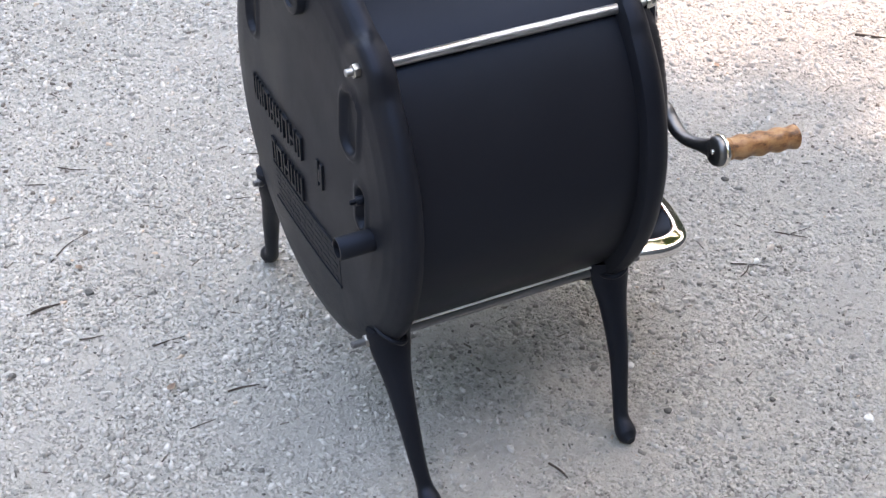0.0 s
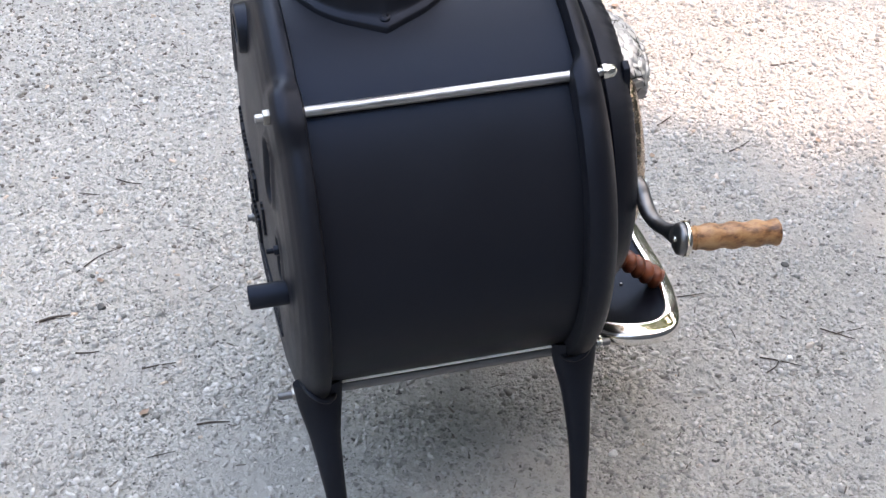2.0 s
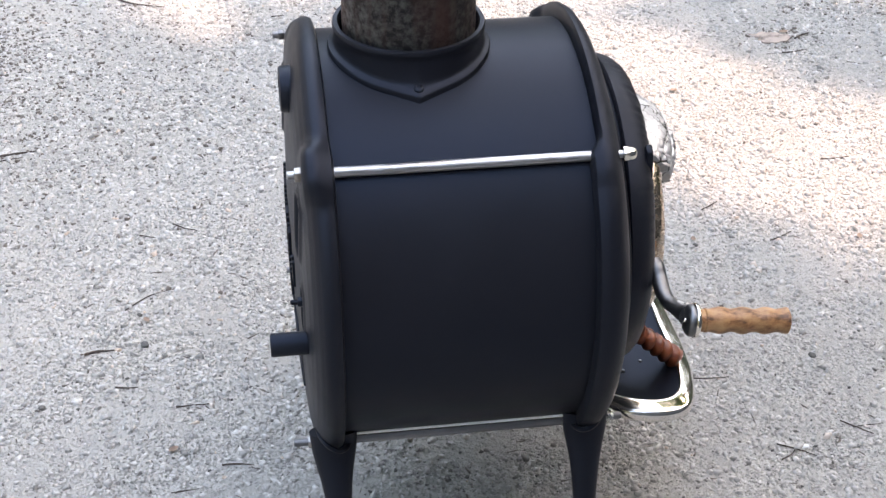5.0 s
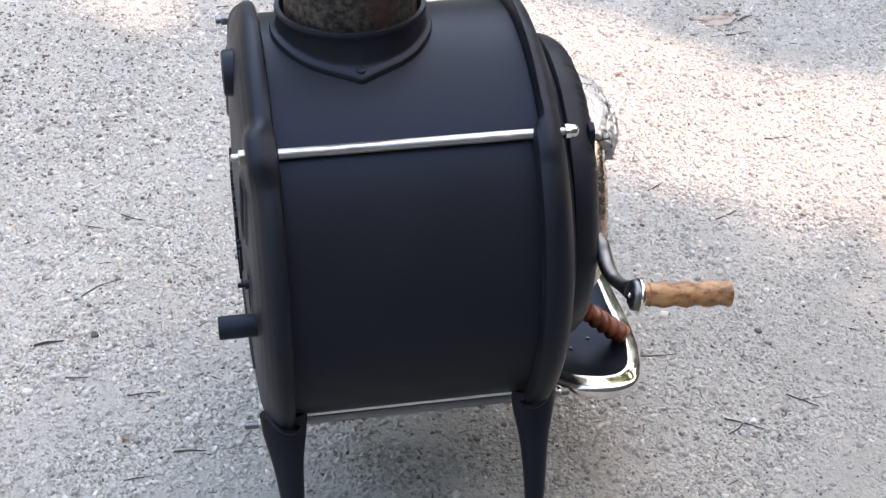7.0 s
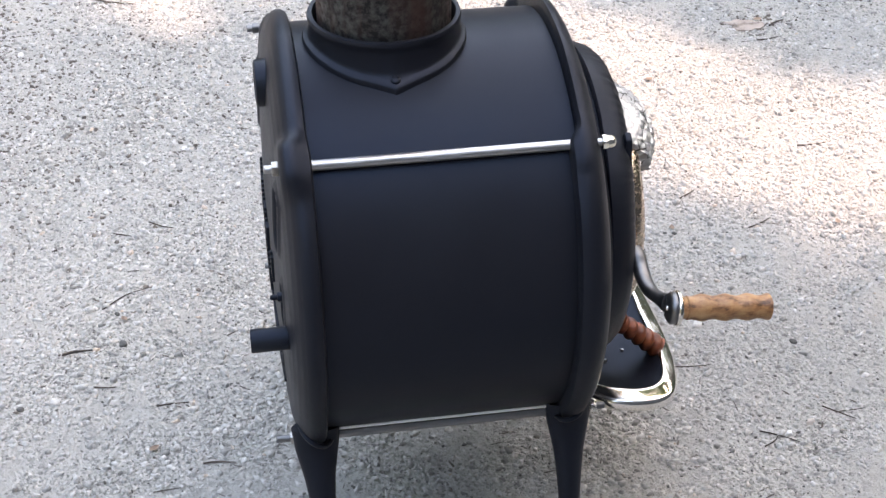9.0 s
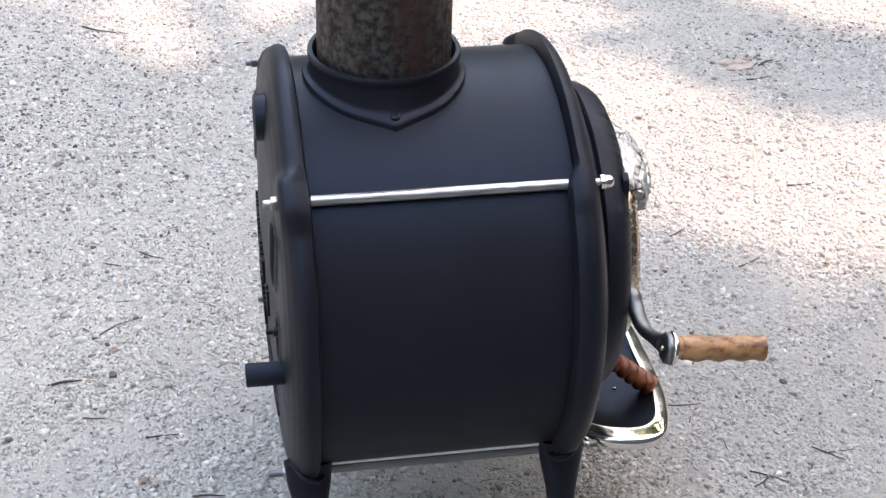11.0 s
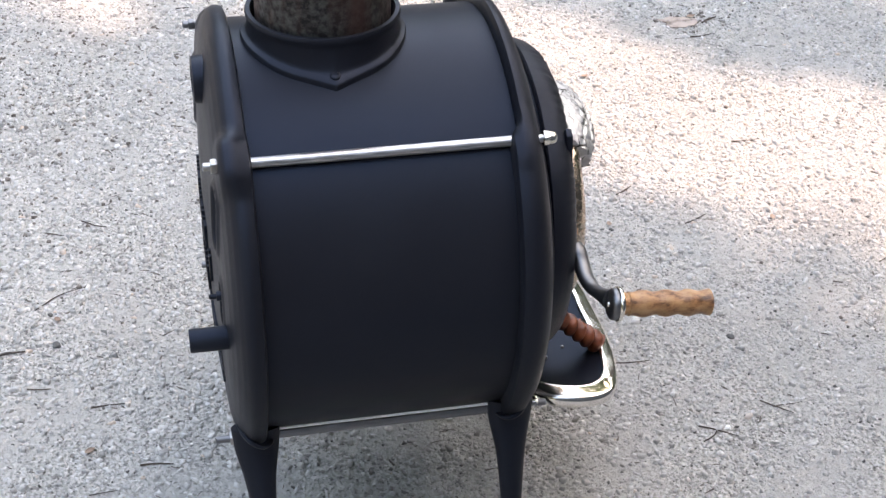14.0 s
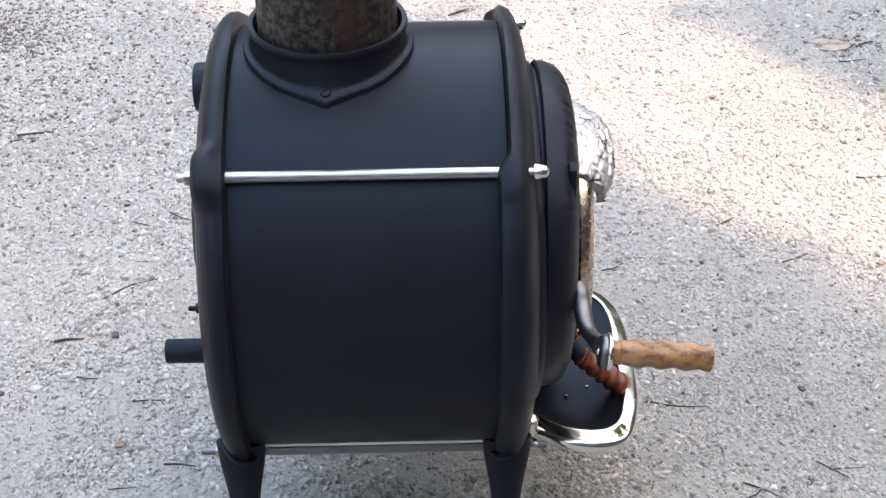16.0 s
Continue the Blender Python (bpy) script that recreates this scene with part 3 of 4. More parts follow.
def build_knob():
    """Swelling beads that wind slowly round the knob, with a thin collar at its root."""
    axis = K1 - K0
    long = axis.normalized()
    side = long.cross(Vector((0, 0, 1))).normalized()
    up = side.cross(long)
    bm, rings = bmesh.new(), []
    for i in range(91):
        t = i / 90
        ring = []
        for k in range(40):
            a = 2 * math.pi * k / 40
            bead = abs(math.sin(math.pi * (5.2 * t + 0.5 * a / math.pi - 0.1))) ** 0.7
            grow = 0.0093 + 0.0020 * math.sin(math.pi * min(1.0, t * 1.1) * 0.5)
            r = grow + 0.0042 * bead - 0.0006 + 0.0006 * noise.noise(Vector((t * 9, math.cos(a) * 2, math.sin(a) * 2)))
            if t < 0.07:
                r = 0.0128 if 0.02 < t < 0.055 else 0.0095
            r *= min(1.0, 0.25 + ((1 - t) / 0.05) ** 0.5) if t > 0.95 else 1.0
            ring.append(bm.verts.new(K0 + axis * t + r * (side * math.cos(a) + up * math.sin(a))))
        rings.append(ring)
    grid_faces(bm, rings)
    bm.faces.new(rings[0][::-1])
    bm.faces.new(rings[-1])
    part("knob", bm, RED_WOOD, air_lever, "red-stained wooden knob turned in winding beads")


build_knob()

# ash shelf with its nickel rim
half = [(0.178, 0.100), (0.195, 0.122), (0.225, 0.142), (0.262, 0.150), (0.288, 0.143), (0.305, 0.118), (0.314, 0.07), (0.316, 0.0)]
half = [tuple(p) for p in spline(half, 14)]
plan = [(x, -y) for x, y in half] + [(x, y) for x, y in half[::-1][1:]]


def build_shelf():
    bm = bmesh.new()
    rings = []
    for f, z in ((0.0, 0.184), (0.45, 0.184), (0.8, 0.188), (0.93, 0.196), (0.93, 0.18), (0.4, 0.172), (0.0, 0.172)):
        rings.append([bm.verts.new((0.178 + (x - 0.178) * f, y * (f if f else 0.02), z)) for x, y in plan])
    grid_faces(bm, rings, closed_u=True)
    return part("ash_shelf", bm, SHELF_PAINT, stove, "dished black ash shelf")


shelf = build_shelf()
WAVY_NICKEL = steel_material("wavy_polished_nickel", (0.93, 0.90, 0.85), 0.13, (0.6, 0.6, 0.6))
swell = noise_tex(WAVY_NICKEL, coords(WAVY_NICKEL), 30, 0.0)
link(WAVY_NICKEL, bump(WAVY_NICKEL, swell.outputs["Fac"], 0.06, 0.012), bsdf(WAVY_NICKEL).inputs["Normal"])
bm = bmesh.new()
rings = []
for i, (x, y) in enumerate(plan):
    c = Vector((0.21, 0))
    d = (Vector((x, y)) - c).normalized()
    wave = 0.0004 * math.sin(i * 0.23) + 0.0004 * math.sin(i * 0.11 + 1)
    ring = []
    for k in range(28):
        a = 2 * math.pi * (k + 0.5) / 28
        co, si = (math.copysign(abs(f) ** 0.6, f) for f in (math.cos(a), math.sin(a)))
        o, z = -0.001 + 0.0125 * co, 0.1880 + 0.0085 * si - 0.004 * co
        ring.append(bm.verts.new((x + d.x * (o + wave), y + d.y * (o + wave), z + wave * 0.7)))
    rings.append(ring)
grid_faces(bm, rings)
bm.faces.new(rings[0])
bm.faces.new(rings[-1])
part("rim", bm, WAVY_NICKEL, shelf, "polished nickel rim of the ash shelf")

for x, y in ((0.262, -0.045), (0.235, -0.062)):
    part("bolt", sweep([(x, y, 0.182), (x, y, 0.1865), (x, y, 0.188)], [0.0024, 0.0024, 0.0016], 10), DARK_STEEL, shelf)
part("rim_bolt", sweep([(0.186, -0.128, 0.186), (0.186, -0.130, 0.204), (0.187, -0.131, 0.210), (0.188, -0.132, 0.213)], [0.008, 0.009, 0.0085, 0.004], 14), NICKEL, shelf)

# ---- stove pipe ----
stove_pipe = thing("stove_pipe", "weathered dark steel stove pipe with patchy grey scale", "stove pipe", (PX, 0, 0.64))
bm = bmesh.new()
rings = []
for r, z in ((PR, 0.0), (PR, 0.3), (PR, 0.62), (PR - 0.0015, 0.62), (PR - 0.0015, 0.0)):
    rings.append([bm.verts.new((r * math.cos(2 * math.pi * k / 96), r * math.sin(2 * math.pi * k / 96), z)) for k in range(96)])
grid_faces(bm, rings, closed_v=True)
part("pipe", bm, PIPE, stove_pipe)


# ---- ground ----
GX0, GY0, GSTEP, GNX, GNY = -1.4, -0.9, 0.0078, 440, 480


def height_field():
    """Packed, trodden surface: broad swells, hand-sized hollows and crumbly ridges, calmer towards the front."""
    h = np.zeros((GNY, GNX))
    for j in range(GNY):
        y = GY0 + GSTEP * j
        for i in range(GNX):
            x = GX0 + GSTEP * i
            p = Vector((x, y, 0))
            crumb = noise.noise(Vector((x * 9, y * 9, 3))) + 0.35 - 0.5 * max(0.0, -y) - 0.25 * max(0.0, x)
            fine = (0.0034 * (0.5 - abs(noise.noise(p * 34))) + 0.0020 * noise.noise(p * 70)) * min(1.0, max(0.15, crumb))
            flat = min(1.0, math.hypot(x, y) / 0.3)
            h[j, i] = (noise.noise(p * 1.1) * 0.006 + noise.noise(p * 4.7) * 0.003 + noise.noise(p * 13) * 0.0022) * flat + fine * min(1.0, 0.4 + flat)
    edge = np.minimum.reduce(np.broadcast_arrays(np.arange(GNX)[None, :], np.arange(GNY)[:, None], np.arange(GNX)[None, ::-1], np.arange(GNY)[::-1, None]))
    return h * np.clip(edge / 40, 0, 1)


HEIGHT = height_field()


def heights(x, y):
    """The ground's height at many places."""
    u, v = np.clip((np.asarray(x) - GX0) / GSTEP, 0, GNX - 1.001), np.clip((np.asarray(y) - GY0) / GSTEP, 0, GNY - 1.001)
    i, j = u.astype(int), v.astype(int)
    fu, fv = u - i, v - j
    return (HEIGHT[j, i] * (1 - fu) + HEIGHT[j, i + 1] * fu) * (1 - fv) + (HEIGHT[j + 1, i] * (1 - fu) + HEIGHT[j + 1, i + 1] * fu) * fv


def ground_height(x, y):
    return float(heights([x], [y])[0])


def build_ground():
    xs = np.concatenate([[-600, -60, -8, -3], GX0 + GSTEP * np.arange(GNX), [3.2, 8, 60, 600]])
    ys = np.concatenate([[-600, -60, -8, -3], GY0 + GSTEP * np.arange(GNY), [4, 8, 60, 600]])
    z = np.zeros((len(ys), len(xs)))
    z[4:-4, 4:-4] = HEIGHT
    X, Y = np.meshgrid(xs, ys)
    w = len(xs)
    at = (np.arange(len(ys) - 1)[:, None] * w + np.arange(w - 1)[None, :]).ravel()
    me = bpy.data.meshes.new("ground")
    me.from_pydata(np.stack([X, Y, z], 2).reshape(-1, 3).tolist(), [], np.stack([at, at + 1, at + w + 1, at + w], 1).tolist())
    me.materials.append(SOIL)
    me.shade_smooth()
    return tagged(new("ground", me), "pale grey packed limestone gravel drive", "ground", kind="structure")


build_ground()


def build_chips(name, count, lo, hi, size, seed, label, coarse, spots=(), mat=None, slim=(0.42, 0.95), thick=(0.24, 0.66), spread=0.5, most=0.75):
    """Loose angular chips: flattened lumps of a few faces, half sunk in the dust, one mesh."""
    rng = np.random.default_rng(seed)
    x, y = rng.uniform(lo[0], hi[0], count), rng.uniform(lo[1], hi[1], count)
    beyond = np.maximum.reduce([-0.75 - 0.25 * (y + 0.4) - x, x - 1.0 - 0.42 * (y + 0.4), -0.45 - y, y - 2.3, np.zeros(count)])
    inside = rng.uniform(0, 1, count) < np.exp(-beyond / 0.16)
    x, y = x[inside], y[inside]
    keep = np.array([noise.noise(Vector((a * 1.7, b * 1.7, 5))) * 0.8 + noise.noise(Vector((a * 7, b * 9, 8))) * 0.5 for a, b in zip(x, y)])
    if coarse:
        keep += np.clip((y - 0.25) * 1.3, -0.75, 0.22) - np.clip(x, 0, 0.8) * np.where(y < 0.5, 0.45, 0.2)
    ok = keep > rng.uniform(-0.95, 0.35, len(x))
    x, y = x[ok], y[ok]
    if spots:
        x = np.concatenate([rng.normal(cx, sx, m) for cx, cy, sx, sy, m in spots])
        y = np.concatenate([rng.normal(cy, sy, m) for cx, cy, sx, sy, m in spots])
    n = len(x)
    s = size * np.exp(np.clip(rng.normal(0, spread, n), -1.0, most))
    k = 4
    ang = np.linspace(0, 2 * np.pi, k, endpoint=False)[None, :] + rng.uniform(-0.5, 0.5, (n, k)) + rng.uniform(0, 6.28, (n, 1))
    rad = s[:, None] * rng.uniform(0.7, 1.25, (n, k))
    stretch, turn = rng.uniform(*slim, n), rng.uniform(0, 6.28, n)
    ct, st = np.cos(turn)[:, None], np.sin(turn)[:, None]

    def shape(f, zf):
        px, py = rad * np.cos(ang) * f, rad * np.sin(ang) * f * stretch[:, None]
        return np.stack([ct * px - st * py, st * px + ct * py, np.broadcast_to(zf, px.shape)], 2)
    th = (s * rng.uniform(*thick, n))[:, None]
    bot, top = shape(1.0, -0.5 * th + 0 * ang), shape(rng.uniform(0.78, 0.98, (n, k)), th * rng.uniform(0.75, 1.15, (n, k)))
    tilt = np.clip(rng.normal(0, 0.26 if slim[0] > 0.3 else 0.05, (n, 2)), -0.6, 0.6)
    P = np.concatenate([bot, top], 1)
    P[:, :, 2] += P[:, :, 0] * tilt[:, :1] + P[:, :, 1] * tilt[:, 1:]
    h = heights(x, y) - (0 if spots else 1) * th[:, 0] * rng.uniform(0.0, 0.4, n)
    P[:, :, 0] += x[:, None]
    P[:, :, 1] += y[:, None]
    P[:, :, 2] += h[:, None]
    base = np.arange(n)[:, None] * 2 * k
    j = np.arange(k)
    j2 = (j + 1) % k
    quads = np.stack([base + j, base + j2, base + k + j2, base + k + j], 2).reshape(-1, 4)
    tops = base + k + j[None, :]
    loops = np.concatenate([quads.ravel(), tops.ravel()])
    starts = np.concatenate([np.arange(len(quads)) * 4, len(quads) * 4 + np.arange(n) * k])
    me = bpy.data.meshes.new(name)
    me.vertices.add(n * 2 * k)
    me.vertices.foreach_set("co", P.ravel())
    me.loops.add(len(loops))
    me.loops.foreach_set("vertex_index", loops.astype(np.int32))
    me.polygons.add(len(starts))
    me.polygons.foreach_set("loop_start", starts.astype(np.int32))
    me.update(calc_edges=True)
    me.validate()
    me.materials.append(mat or CHIPS)
    return tagged(new(name, me), label, "debris" if spots else "gravel", kind="stuff")


build_chips("gravel", 330000, (-2.0, -1.2), (2.6, 3.1), 0.0034, 3, "pale crushed limestone chips strewn over the drive", True, spread=0.55, most=0.8, thick=(0.25, 0.72))
build_chips("fine_gravel", 220000, (-2.0, -1.2), (2.6, 3.1), 0.0018, 4, "fine grey limestone grit", False, mat=GRIT, thick=(0.3, 0.9))
build_chips("coarse_gravel", 26000, (-2.0, -1.2), (2.6, 3.1), 0.0058, 6, "larger pale limestone chips pressed into the drive", True, mat=CHIPS, spread=0.3, thick=(0.2, 0.45))
build_chips("needle_litter", 14000, (-2.0, -1.2), (2.6, 3.1), 0.0056, 7, "dark slivers of needles and bark scattered over the gravel", True, mat=CRUMB, slim=(0.07, 0.2),
            thick=(0.08, 0.16))

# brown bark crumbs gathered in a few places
# the two broad spreads far left are added to darken the ground there
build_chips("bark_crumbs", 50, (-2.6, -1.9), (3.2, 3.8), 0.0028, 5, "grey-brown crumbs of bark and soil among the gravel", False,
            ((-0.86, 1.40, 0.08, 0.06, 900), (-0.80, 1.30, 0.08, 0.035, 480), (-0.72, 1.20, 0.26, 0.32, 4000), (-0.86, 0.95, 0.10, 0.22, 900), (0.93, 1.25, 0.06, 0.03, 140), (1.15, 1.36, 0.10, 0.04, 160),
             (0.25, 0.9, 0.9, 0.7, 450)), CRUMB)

# ---- litter on the drive ----
def build_twig(a, b, r, rng):
    mid = [(a[k] + b[k]) / 2 + rng.uniform(-0.08, 0.08) * math.dist(a, b) for k in (0, 1)]
    pts = spline([(*a, r), (*mid, r * 0.95), (*b, r * 0.5)], 5)
    twig = part("twig", sweep([(p[0], p[1], ground_height(p[0], p[1]) + r * 0.8 + 0.0012) for p in pts], [p[2] for p in pts], 7), TWIG)
    return tagged(twig, "thin dry grey-brown twig lying on the gravel", "twig", "twigs on the drive")


litter = random.Random(8)
for x0, y0, x1, y1, r in ((-0.502, 0.305, -0.452, 0.312, 0.0022), (-0.681, 0.924, -0.615, 0.936, 0.0022), (0.125, 1.395, 0.168, 1.425, 0.0025),
                          (0.030, -0.273, 0.039, -0.306, 0.0016), (1.10, 0.457, 1.145, 0.424, 0.0025), (0.586, 0.006, 0.624, -0.028, 0.0010),
                          (-0.296, 0.033, -0.252, 0.026, 0.0014), (-0.488, 1.592, -0.384, 1.541, 0.0018), (0.379, 0.137, 0.457, 0.123, 0.0011),
                          (0.945, 1.228, 0.985, 1.252, 0.0022), (0.895, 1.165, 0.945, 1.172, 0.0016), (-0.439, 0.415, -0.361, 0.466, 0.0010), (0.60, -0.01, 0.645, -0.008, 0.0007)):
    build_twig((x0, y0), (x1, y1), r, litter)
for k in range(46):
    x0, y0, a, ln = litter.uniform(-0.8, 1.4), litter.uniform(-0.35, 1.9), litter.uniform(-0.7, 0.7), litter.uniform(0.015, 0.06)
    if math.hypot(x0, y0) > 0.35:
        build_twig((x0, y0), (x0 + ln * math.cos(a), y0 + ln * math.sin(a)), litter.uniform(0.0007, 0.0014), litter)


def build_stone(name, x, y, size, mat, label):
    bm = bmesh.new()
    bmesh.ops.create_icosphere(bm, subdivisions=2, radius=size)
    for v in bm.verts:
        v.co *= 1 + 0.5 * noise.noise(v.co * (0.9 / size) + Vector((x * 9, y * 9, 0)))
        v.co.z *= 0.6
        v.co += Vector((x, y, ground_height(x, y) + size * 0.25))
    return tagged(part(name, bm, mat, None, "", False), label, "stone", "loose stones")


for x, y, size in ((0.518, -0.042, 0.005), (0.455, -0.386, 0.007), (0.223, -0.158, 0.006), (-0.3, 0.9, 0.005), (-0.62, 1.33, 0.007)):
    build_stone("stone", x, y, size, WHITE_STONE, "small whitish stone lying in the gravel")
for x, y, size in ((-0.551, 0.189, 0.006), (0.60, 0.16, 0.006), (0.22, -0.26, 0.006), (0.36, -0.3, 0.005), (-0.68, 0.62, 0.006), (0.508, 0.478, 0.004), (-0.407, 0.321, 0.007), (-0.416, 0.400, 0.004)):
    build_stone("stone", x, y, size, DARK_STONE, "small dark stone lying in the gravel")


def build_leaf(x, y, size, turn):
    bm = bmesh.new()
    rows = []
    for i in range(9):
        t = i / 8
        w = size * 0.32 * math.sin(math.pi * min(0.98, t + 0.02)) ** 0.8
        curl = 0.25 * size * (t - 0.5) ** 2
        rows.append([bm.verts.new(((t - 0.5) * size, w * s, curl + 0.18 * abs(s) * w + 0.004)) for s in (-1, -0.5, 0, 0.5, 1)])
    grid_faces(bm, rows, closed_u=False)
    bmesh.ops.solidify(bm, geom=list(bm.faces), thickness=0.0006)
    bmesh.ops.transform(bm, matrix=Matrix.Translation((x, y, ground_height(x, y))) @ Matrix.Rotation(turn, 4, "Z"), verts=bm.verts)
    return tagged(part("dry_leaf", bm, DRY_LEAF), "small curled pale brown dry leaf on gravel", "leaf", "dry leaves")


for x, y, size, turn in ((-0.362, 0.072, 0.016, 0.6), (0.795, 0.469, 0.015, 1.3), (-0.405, 0.382, 0.014, 2.1), (0.93, 1.26, 0.022, 0.3), (0.62, 1.02, 0.016, 0.2), (0.508, 0.492, 0.014, 1.4)):
    build_leaf(x, y, size, turn)


def build_bark_flake():
    """A flat torn piece of bark, lifted at one end."""
    bm, rings = bmesh.new(), []
    for lift, inset in ((0.0, 0.0), (0.0032, 0.0), (0.0042, 0.004)):
        ring = []
        for k in range(28):
            a = 2 * math.pi * k / 28
            torn = 0.95 + 0.45 * noise.noise(Vector((math.cos(a) * 1.6, math.sin(a) * 1.6, 6))) + 0.35 * noise.noise(Vector((math.cos(a) * 5, math.sin(a) * 5, 2)))
            x, y = (0.047 * torn - inset) * math.cos(a), (0.024 * torn - inset) * math.sin(a)
            ring.append(bm.verts.new((x, y, lift + 0.05 * max(0.0, x) + 0.002 * noise.noise(Vector((x * 80, y * 80, 2))))))
        rings.append(ring)
    grid_faces(bm, rings)
    bm.faces.new(rings[0][::-1])
    bm.faces.new(rings[-1])
    flake = part("bark_flake", bm, PALE_BARK)
    flake.matrix_world = pose(0.898, 1.236, ground_height(0.898, 1.236) + 0.001, 0, 0, -18)
    tagged(flake, "flat torn piece of pale tan bark lying on gravel", "bark")


PALE_BARK = wood_material("pale_tan_bark", [(0.36, (0.10, 0.075, 0.06)), (0.5, (0.29, 0.235, 0.205)), (0.75, (0.37, 0.305, 0.265))], 0.85, (1, 1, 1))
build_bark_flake()


# ---- unseen ring of dark woods, added to block low sky light ----
def build_unseen_woods():
    bm = bmesh.new()
    rings, n = [], 160
    for k in range(13):
        h = k / 12
        ring = []
        for j in range(n):
            a = 2 * math.pi * j / n
            top = 5.2 + 1.3 * noise.noise(Vector((math.cos(a) * 4, math.sin(a) * 4, 1))) + 0.7 * noise.noise(Vector((math.cos(a) * 13, math.sin(a) * 13, 4)))
            r = 8.2 + 0.7 * noise.noise(Vector((math.cos(a) * 9, math.sin(a) * 9, h * 6))) + 1.0 * h
            ring.append(bm.verts.new((-0.6 + r * math.cos(a), r * math.sin(a), h * top - 0.05)))
        rings.append(ring)
    grid_faces(bm, rings)
    tagged(part("backdrop", bm, UNSEEN_WOODS, None, "", False), "dark green ring of woods added out of view to block low light", "woods", kind="structure")


UNSEEN_WOODS = wood_material("unseen_foliage", [(0.3, (0.012, 0.014, 0.009)), (0.5, (0.038, 0.043, 0.026)), (0.75, (0.08, 0.088, 0.05))], 0.9, (0.12, 0.12, 0.12))
build_unseen_woods()


# ---- unseen wall, added behind the camera to darken foreground and barrel ----
def build_shade_wall():
    bm = bmesh.new()
    bmesh.ops.create_cube(bm, size=1.0)
    for v in bm.verts:
        v.co = Vector((v.co.x * 5.6, v.co.y * 0.25, (v.co.z + 0.5) * 2.8 - 0.02))
    wall = part("shade_wall", bm, SHADE_WALL_DARK, None, "", False)
    wall.matrix_world = pose(1.725, -1.331, 0, 0, 0, 22)
    tagged(wall, "plain dark grey wall added out of view to block light", "wall", kind="structure")


SHADE_WALL_DARK = wood_material("dark_shade_wall", [(0.3, (0.030, 0.031, 0.034)), (0.5, (0.048, 0.050, 0.054)), (0.75, (0.075, 0.077, 0.082))], 0.75, (0.3, 1, 6))
build_shade_wall()


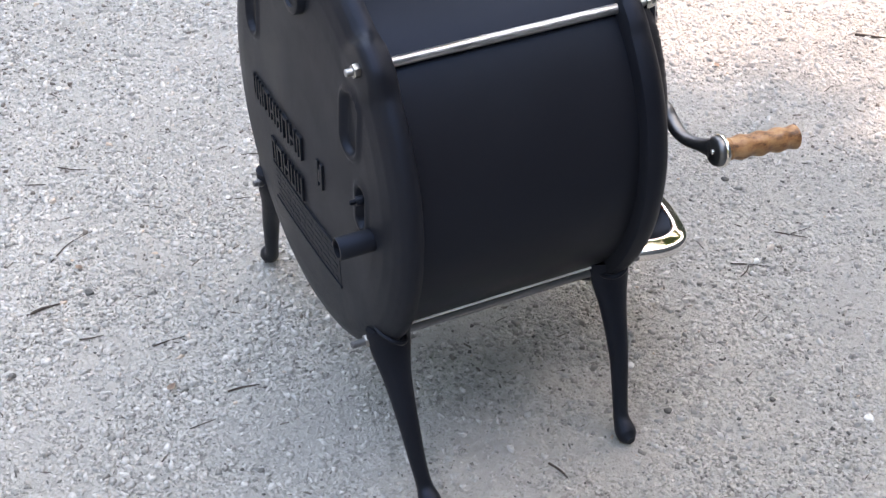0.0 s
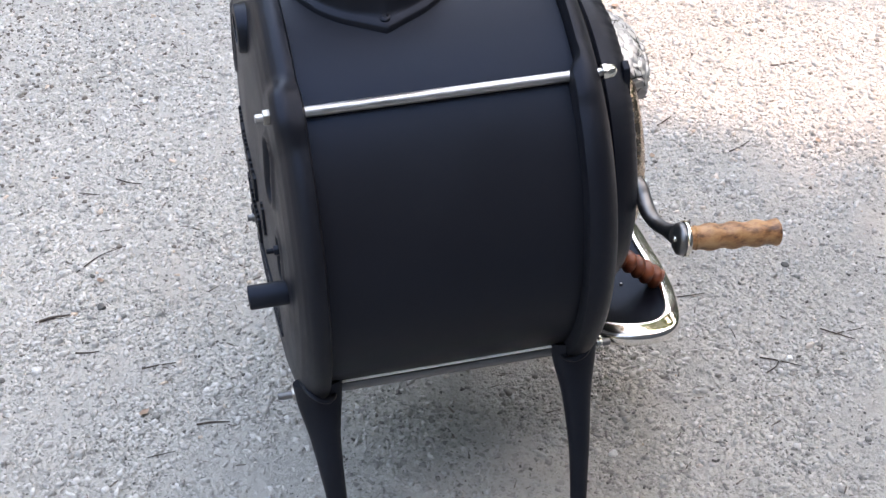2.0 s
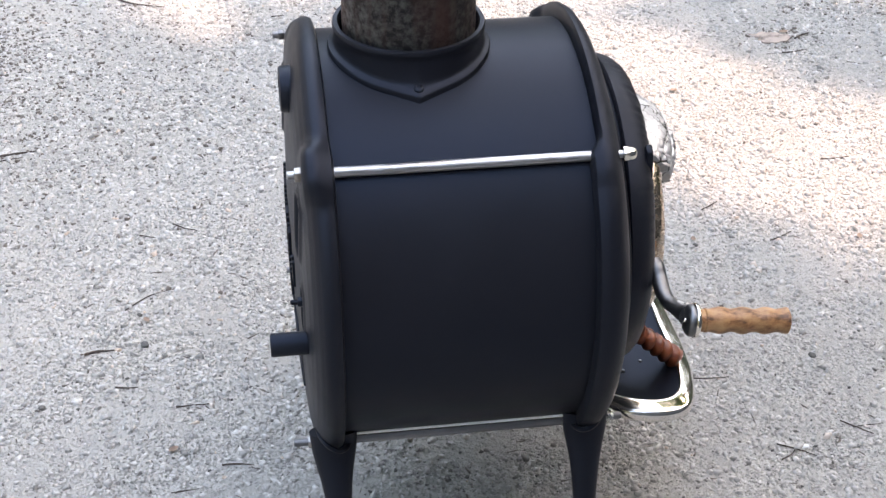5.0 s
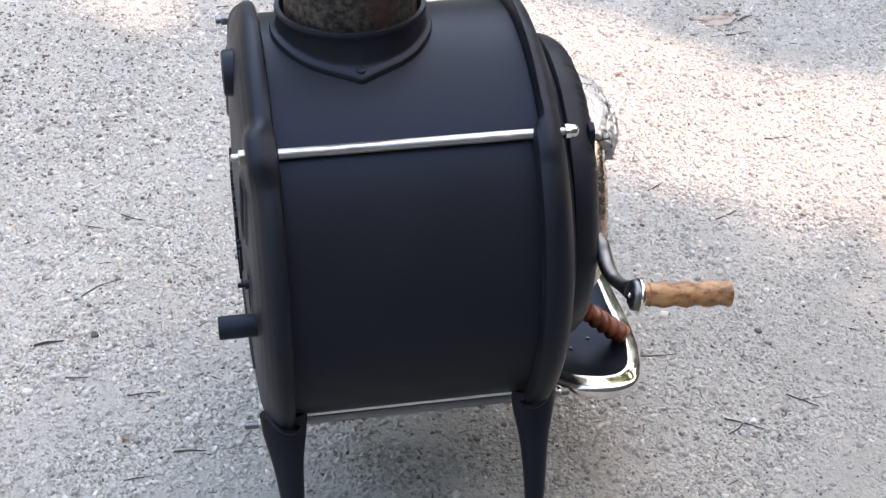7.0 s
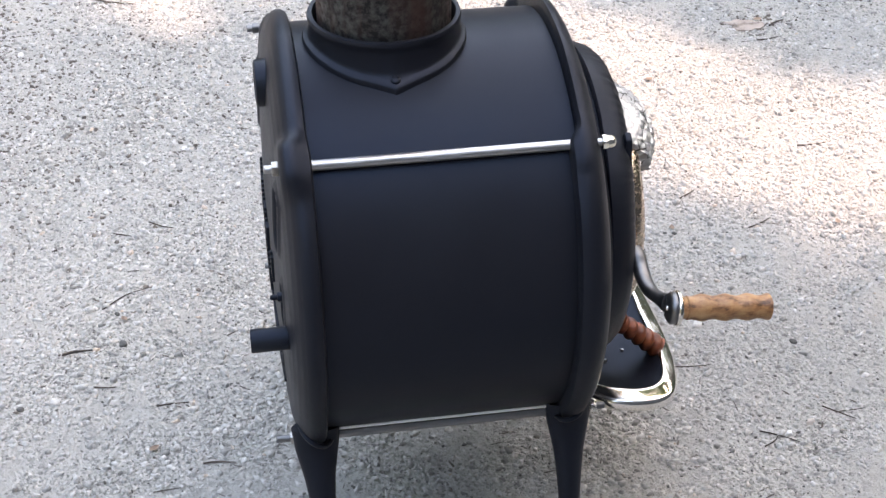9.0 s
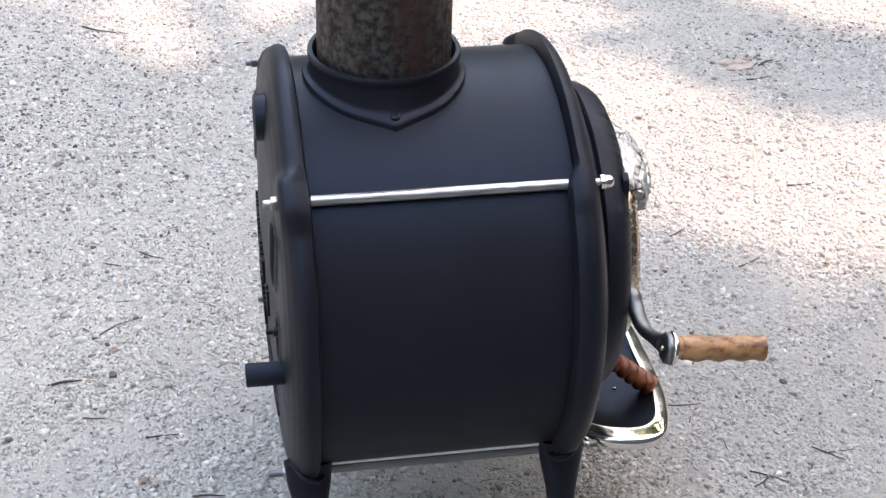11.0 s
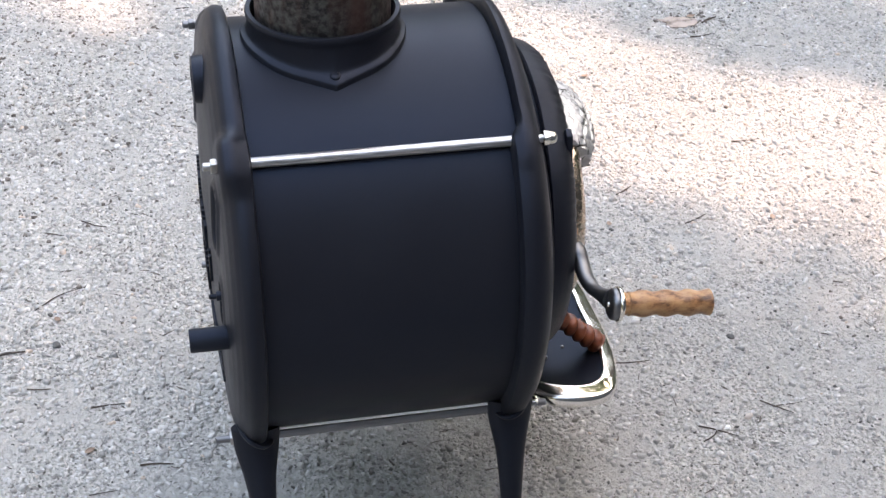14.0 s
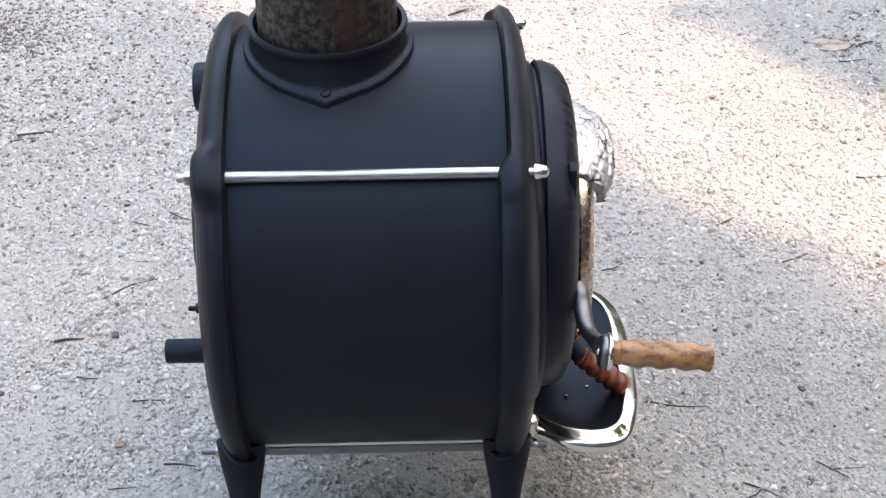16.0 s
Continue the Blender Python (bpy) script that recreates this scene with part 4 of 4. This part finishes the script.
# ---- unseen shade tree, its crown cut open where sun pools fall ----
def build_tree():
    tree = thing("shade_tree", "tall leafy tree out of view whose crown shades the drive", "tree", (4.9, 3.8, 0))
    trunk = spline([(0, 0, -0.1, 0.26), (0.05, 0.03, 1.2, 0.2), (-0.05, 0.08, 3.5, 0.17), (0.1, 0, 6.0, 0.12), (0.0, -0.05, 8.2, 0.05)], 8)
    bm = sweep([p[:3] for p in trunk], [p[3] for p in trunk], 14)
    rng = random.Random(11)
    for k in range(11):
        a, h = k * 2.4, 4.2 + 0.36 * k
        ln = rng.uniform(1.8, 3.0)
        limb = spline([(0, 0, h, 0.07), (ln * 0.5 * math.cos(a), ln * 0.5 * math.sin(a), h + 0.5, 0.045),
                       (ln * math.cos(a), ln * math.sin(a), h + 1.3, 0.012)], 6)
        at = [(4.9 + p[0] - p[2] * SUN_DIR.x / SUN_DIR.z, 3.8 + p[1] - p[2] * SUN_DIR.y / SUN_DIR.z) for p in limb]
        # limbs that would shadow the sun pools are left out
        if not any(0.1 < x < 1.3 and 0.3 < y < 1.5 for x, y in at):
            sweep([p[:3] for p in limb], [p[3] for p in limb], 8, bm=bm)
    part("trunk", bm, TWIG, tree, "grey-brown trunk with spreading limbs")
    # leaves in clumps; OPENINGS thins them where sun should reach the ground
    gen = np.random.default_rng(21)
    n = 88000
    d = gen.normal(size=(n, 3))
    d /= np.linalg.norm(d, axis=1)[:, None]
    rr = gen.uniform(0, 1, n) ** 0.4
    P = d * rr[:, None] * np.array([3.3, 3.3, 1.9]) + np.array([0.2, -1.3, 7.2])
    world_p = P + np.array([4.9, 3.8, 0])
    fall = np.array([SUN_DIR.x / SUN_DIR.z, SUN_DIR.y / SUN_DIR.z])
    S = world_p[:, :2] - world_p[:, 2:] * fall
    gap = np.zeros(n)
    for cx, cy, ax, ay, turn, depth in OPENINGS:
        c, t = math.cos(radians(turn)), math.sin(radians(turn))
        u, v = (S[:, 0] - cx) * c + (S[:, 1] - cy) * t, -(S[:, 0] - cx) * t + (S[:, 1] - cy) * c
        gap = np.maximum(gap, depth * np.clip((1.02 - np.hypot(u / ax, v / ay)) / 0.45, 0, 1) ** 0.6)
    keep = gen.uniform(0, 1, n) > gap
    P = P[keep]
    n = len(P)
    a = gen.normal(size=(n, 3))
    a /= np.linalg.norm(a, axis=1)[:, None]
    b = np.cross(a, gen.normal(size=(n, 3)))
    b /= np.linalg.norm(b, axis=1)[:, None]
    s = gen.uniform(0.035, 0.075, n)[:, None]
    c4 = [P - a * s, P - b * s * 0.45, P + a * s, P + b * s * 0.45]
    V = np.stack(c4, 1).reshape(-1, 3)
    me = bpy.data.meshes.new("crown")
    me.from_pydata(V.tolist(), [], (np.arange(n)[:, None] * 4 + np.arange(4)).tolist())
    me.materials.append(LEAF)
    crown = new("crown", me)
    crown.parent = tree


# ellipses on the ground, set where pools of sun should lie
OPENINGS = [(0.74, 0.79, 0.54, 0.40, -14, 1.0), (0.44, 1.22, 0.48, 0.30, -20, 1.0), (1.25, 0.56, 0.62, 0.32, -8, 1.0), (0.10, 1.86, 1.0, 0.46, 3, 1.0),
            (0.66, 1.04, 0.36, 0.26, -10, 1.0), (0.42, 1.02, 0.30, 0.28, 0, 1.0), (1.00, 0.81, 0.38, 0.22, -14, 1.0), (1.37, 1.53, 0.66, 0.31, -32, 1.0),
            (0.86, 0.64, 0.36, 0.26, -15, 1.0), (1.06, 0.48, 0.52, 0.22, -12, 0.95), (-0.14, 1.52, 0.42, 0.25, 0, 1.0), (1.02, 0.28, 0.62, 0.26, -10, 0.8),
            (0.34, 1.56, 0.55, 0.22, -8, 1.0)]
build_tree()
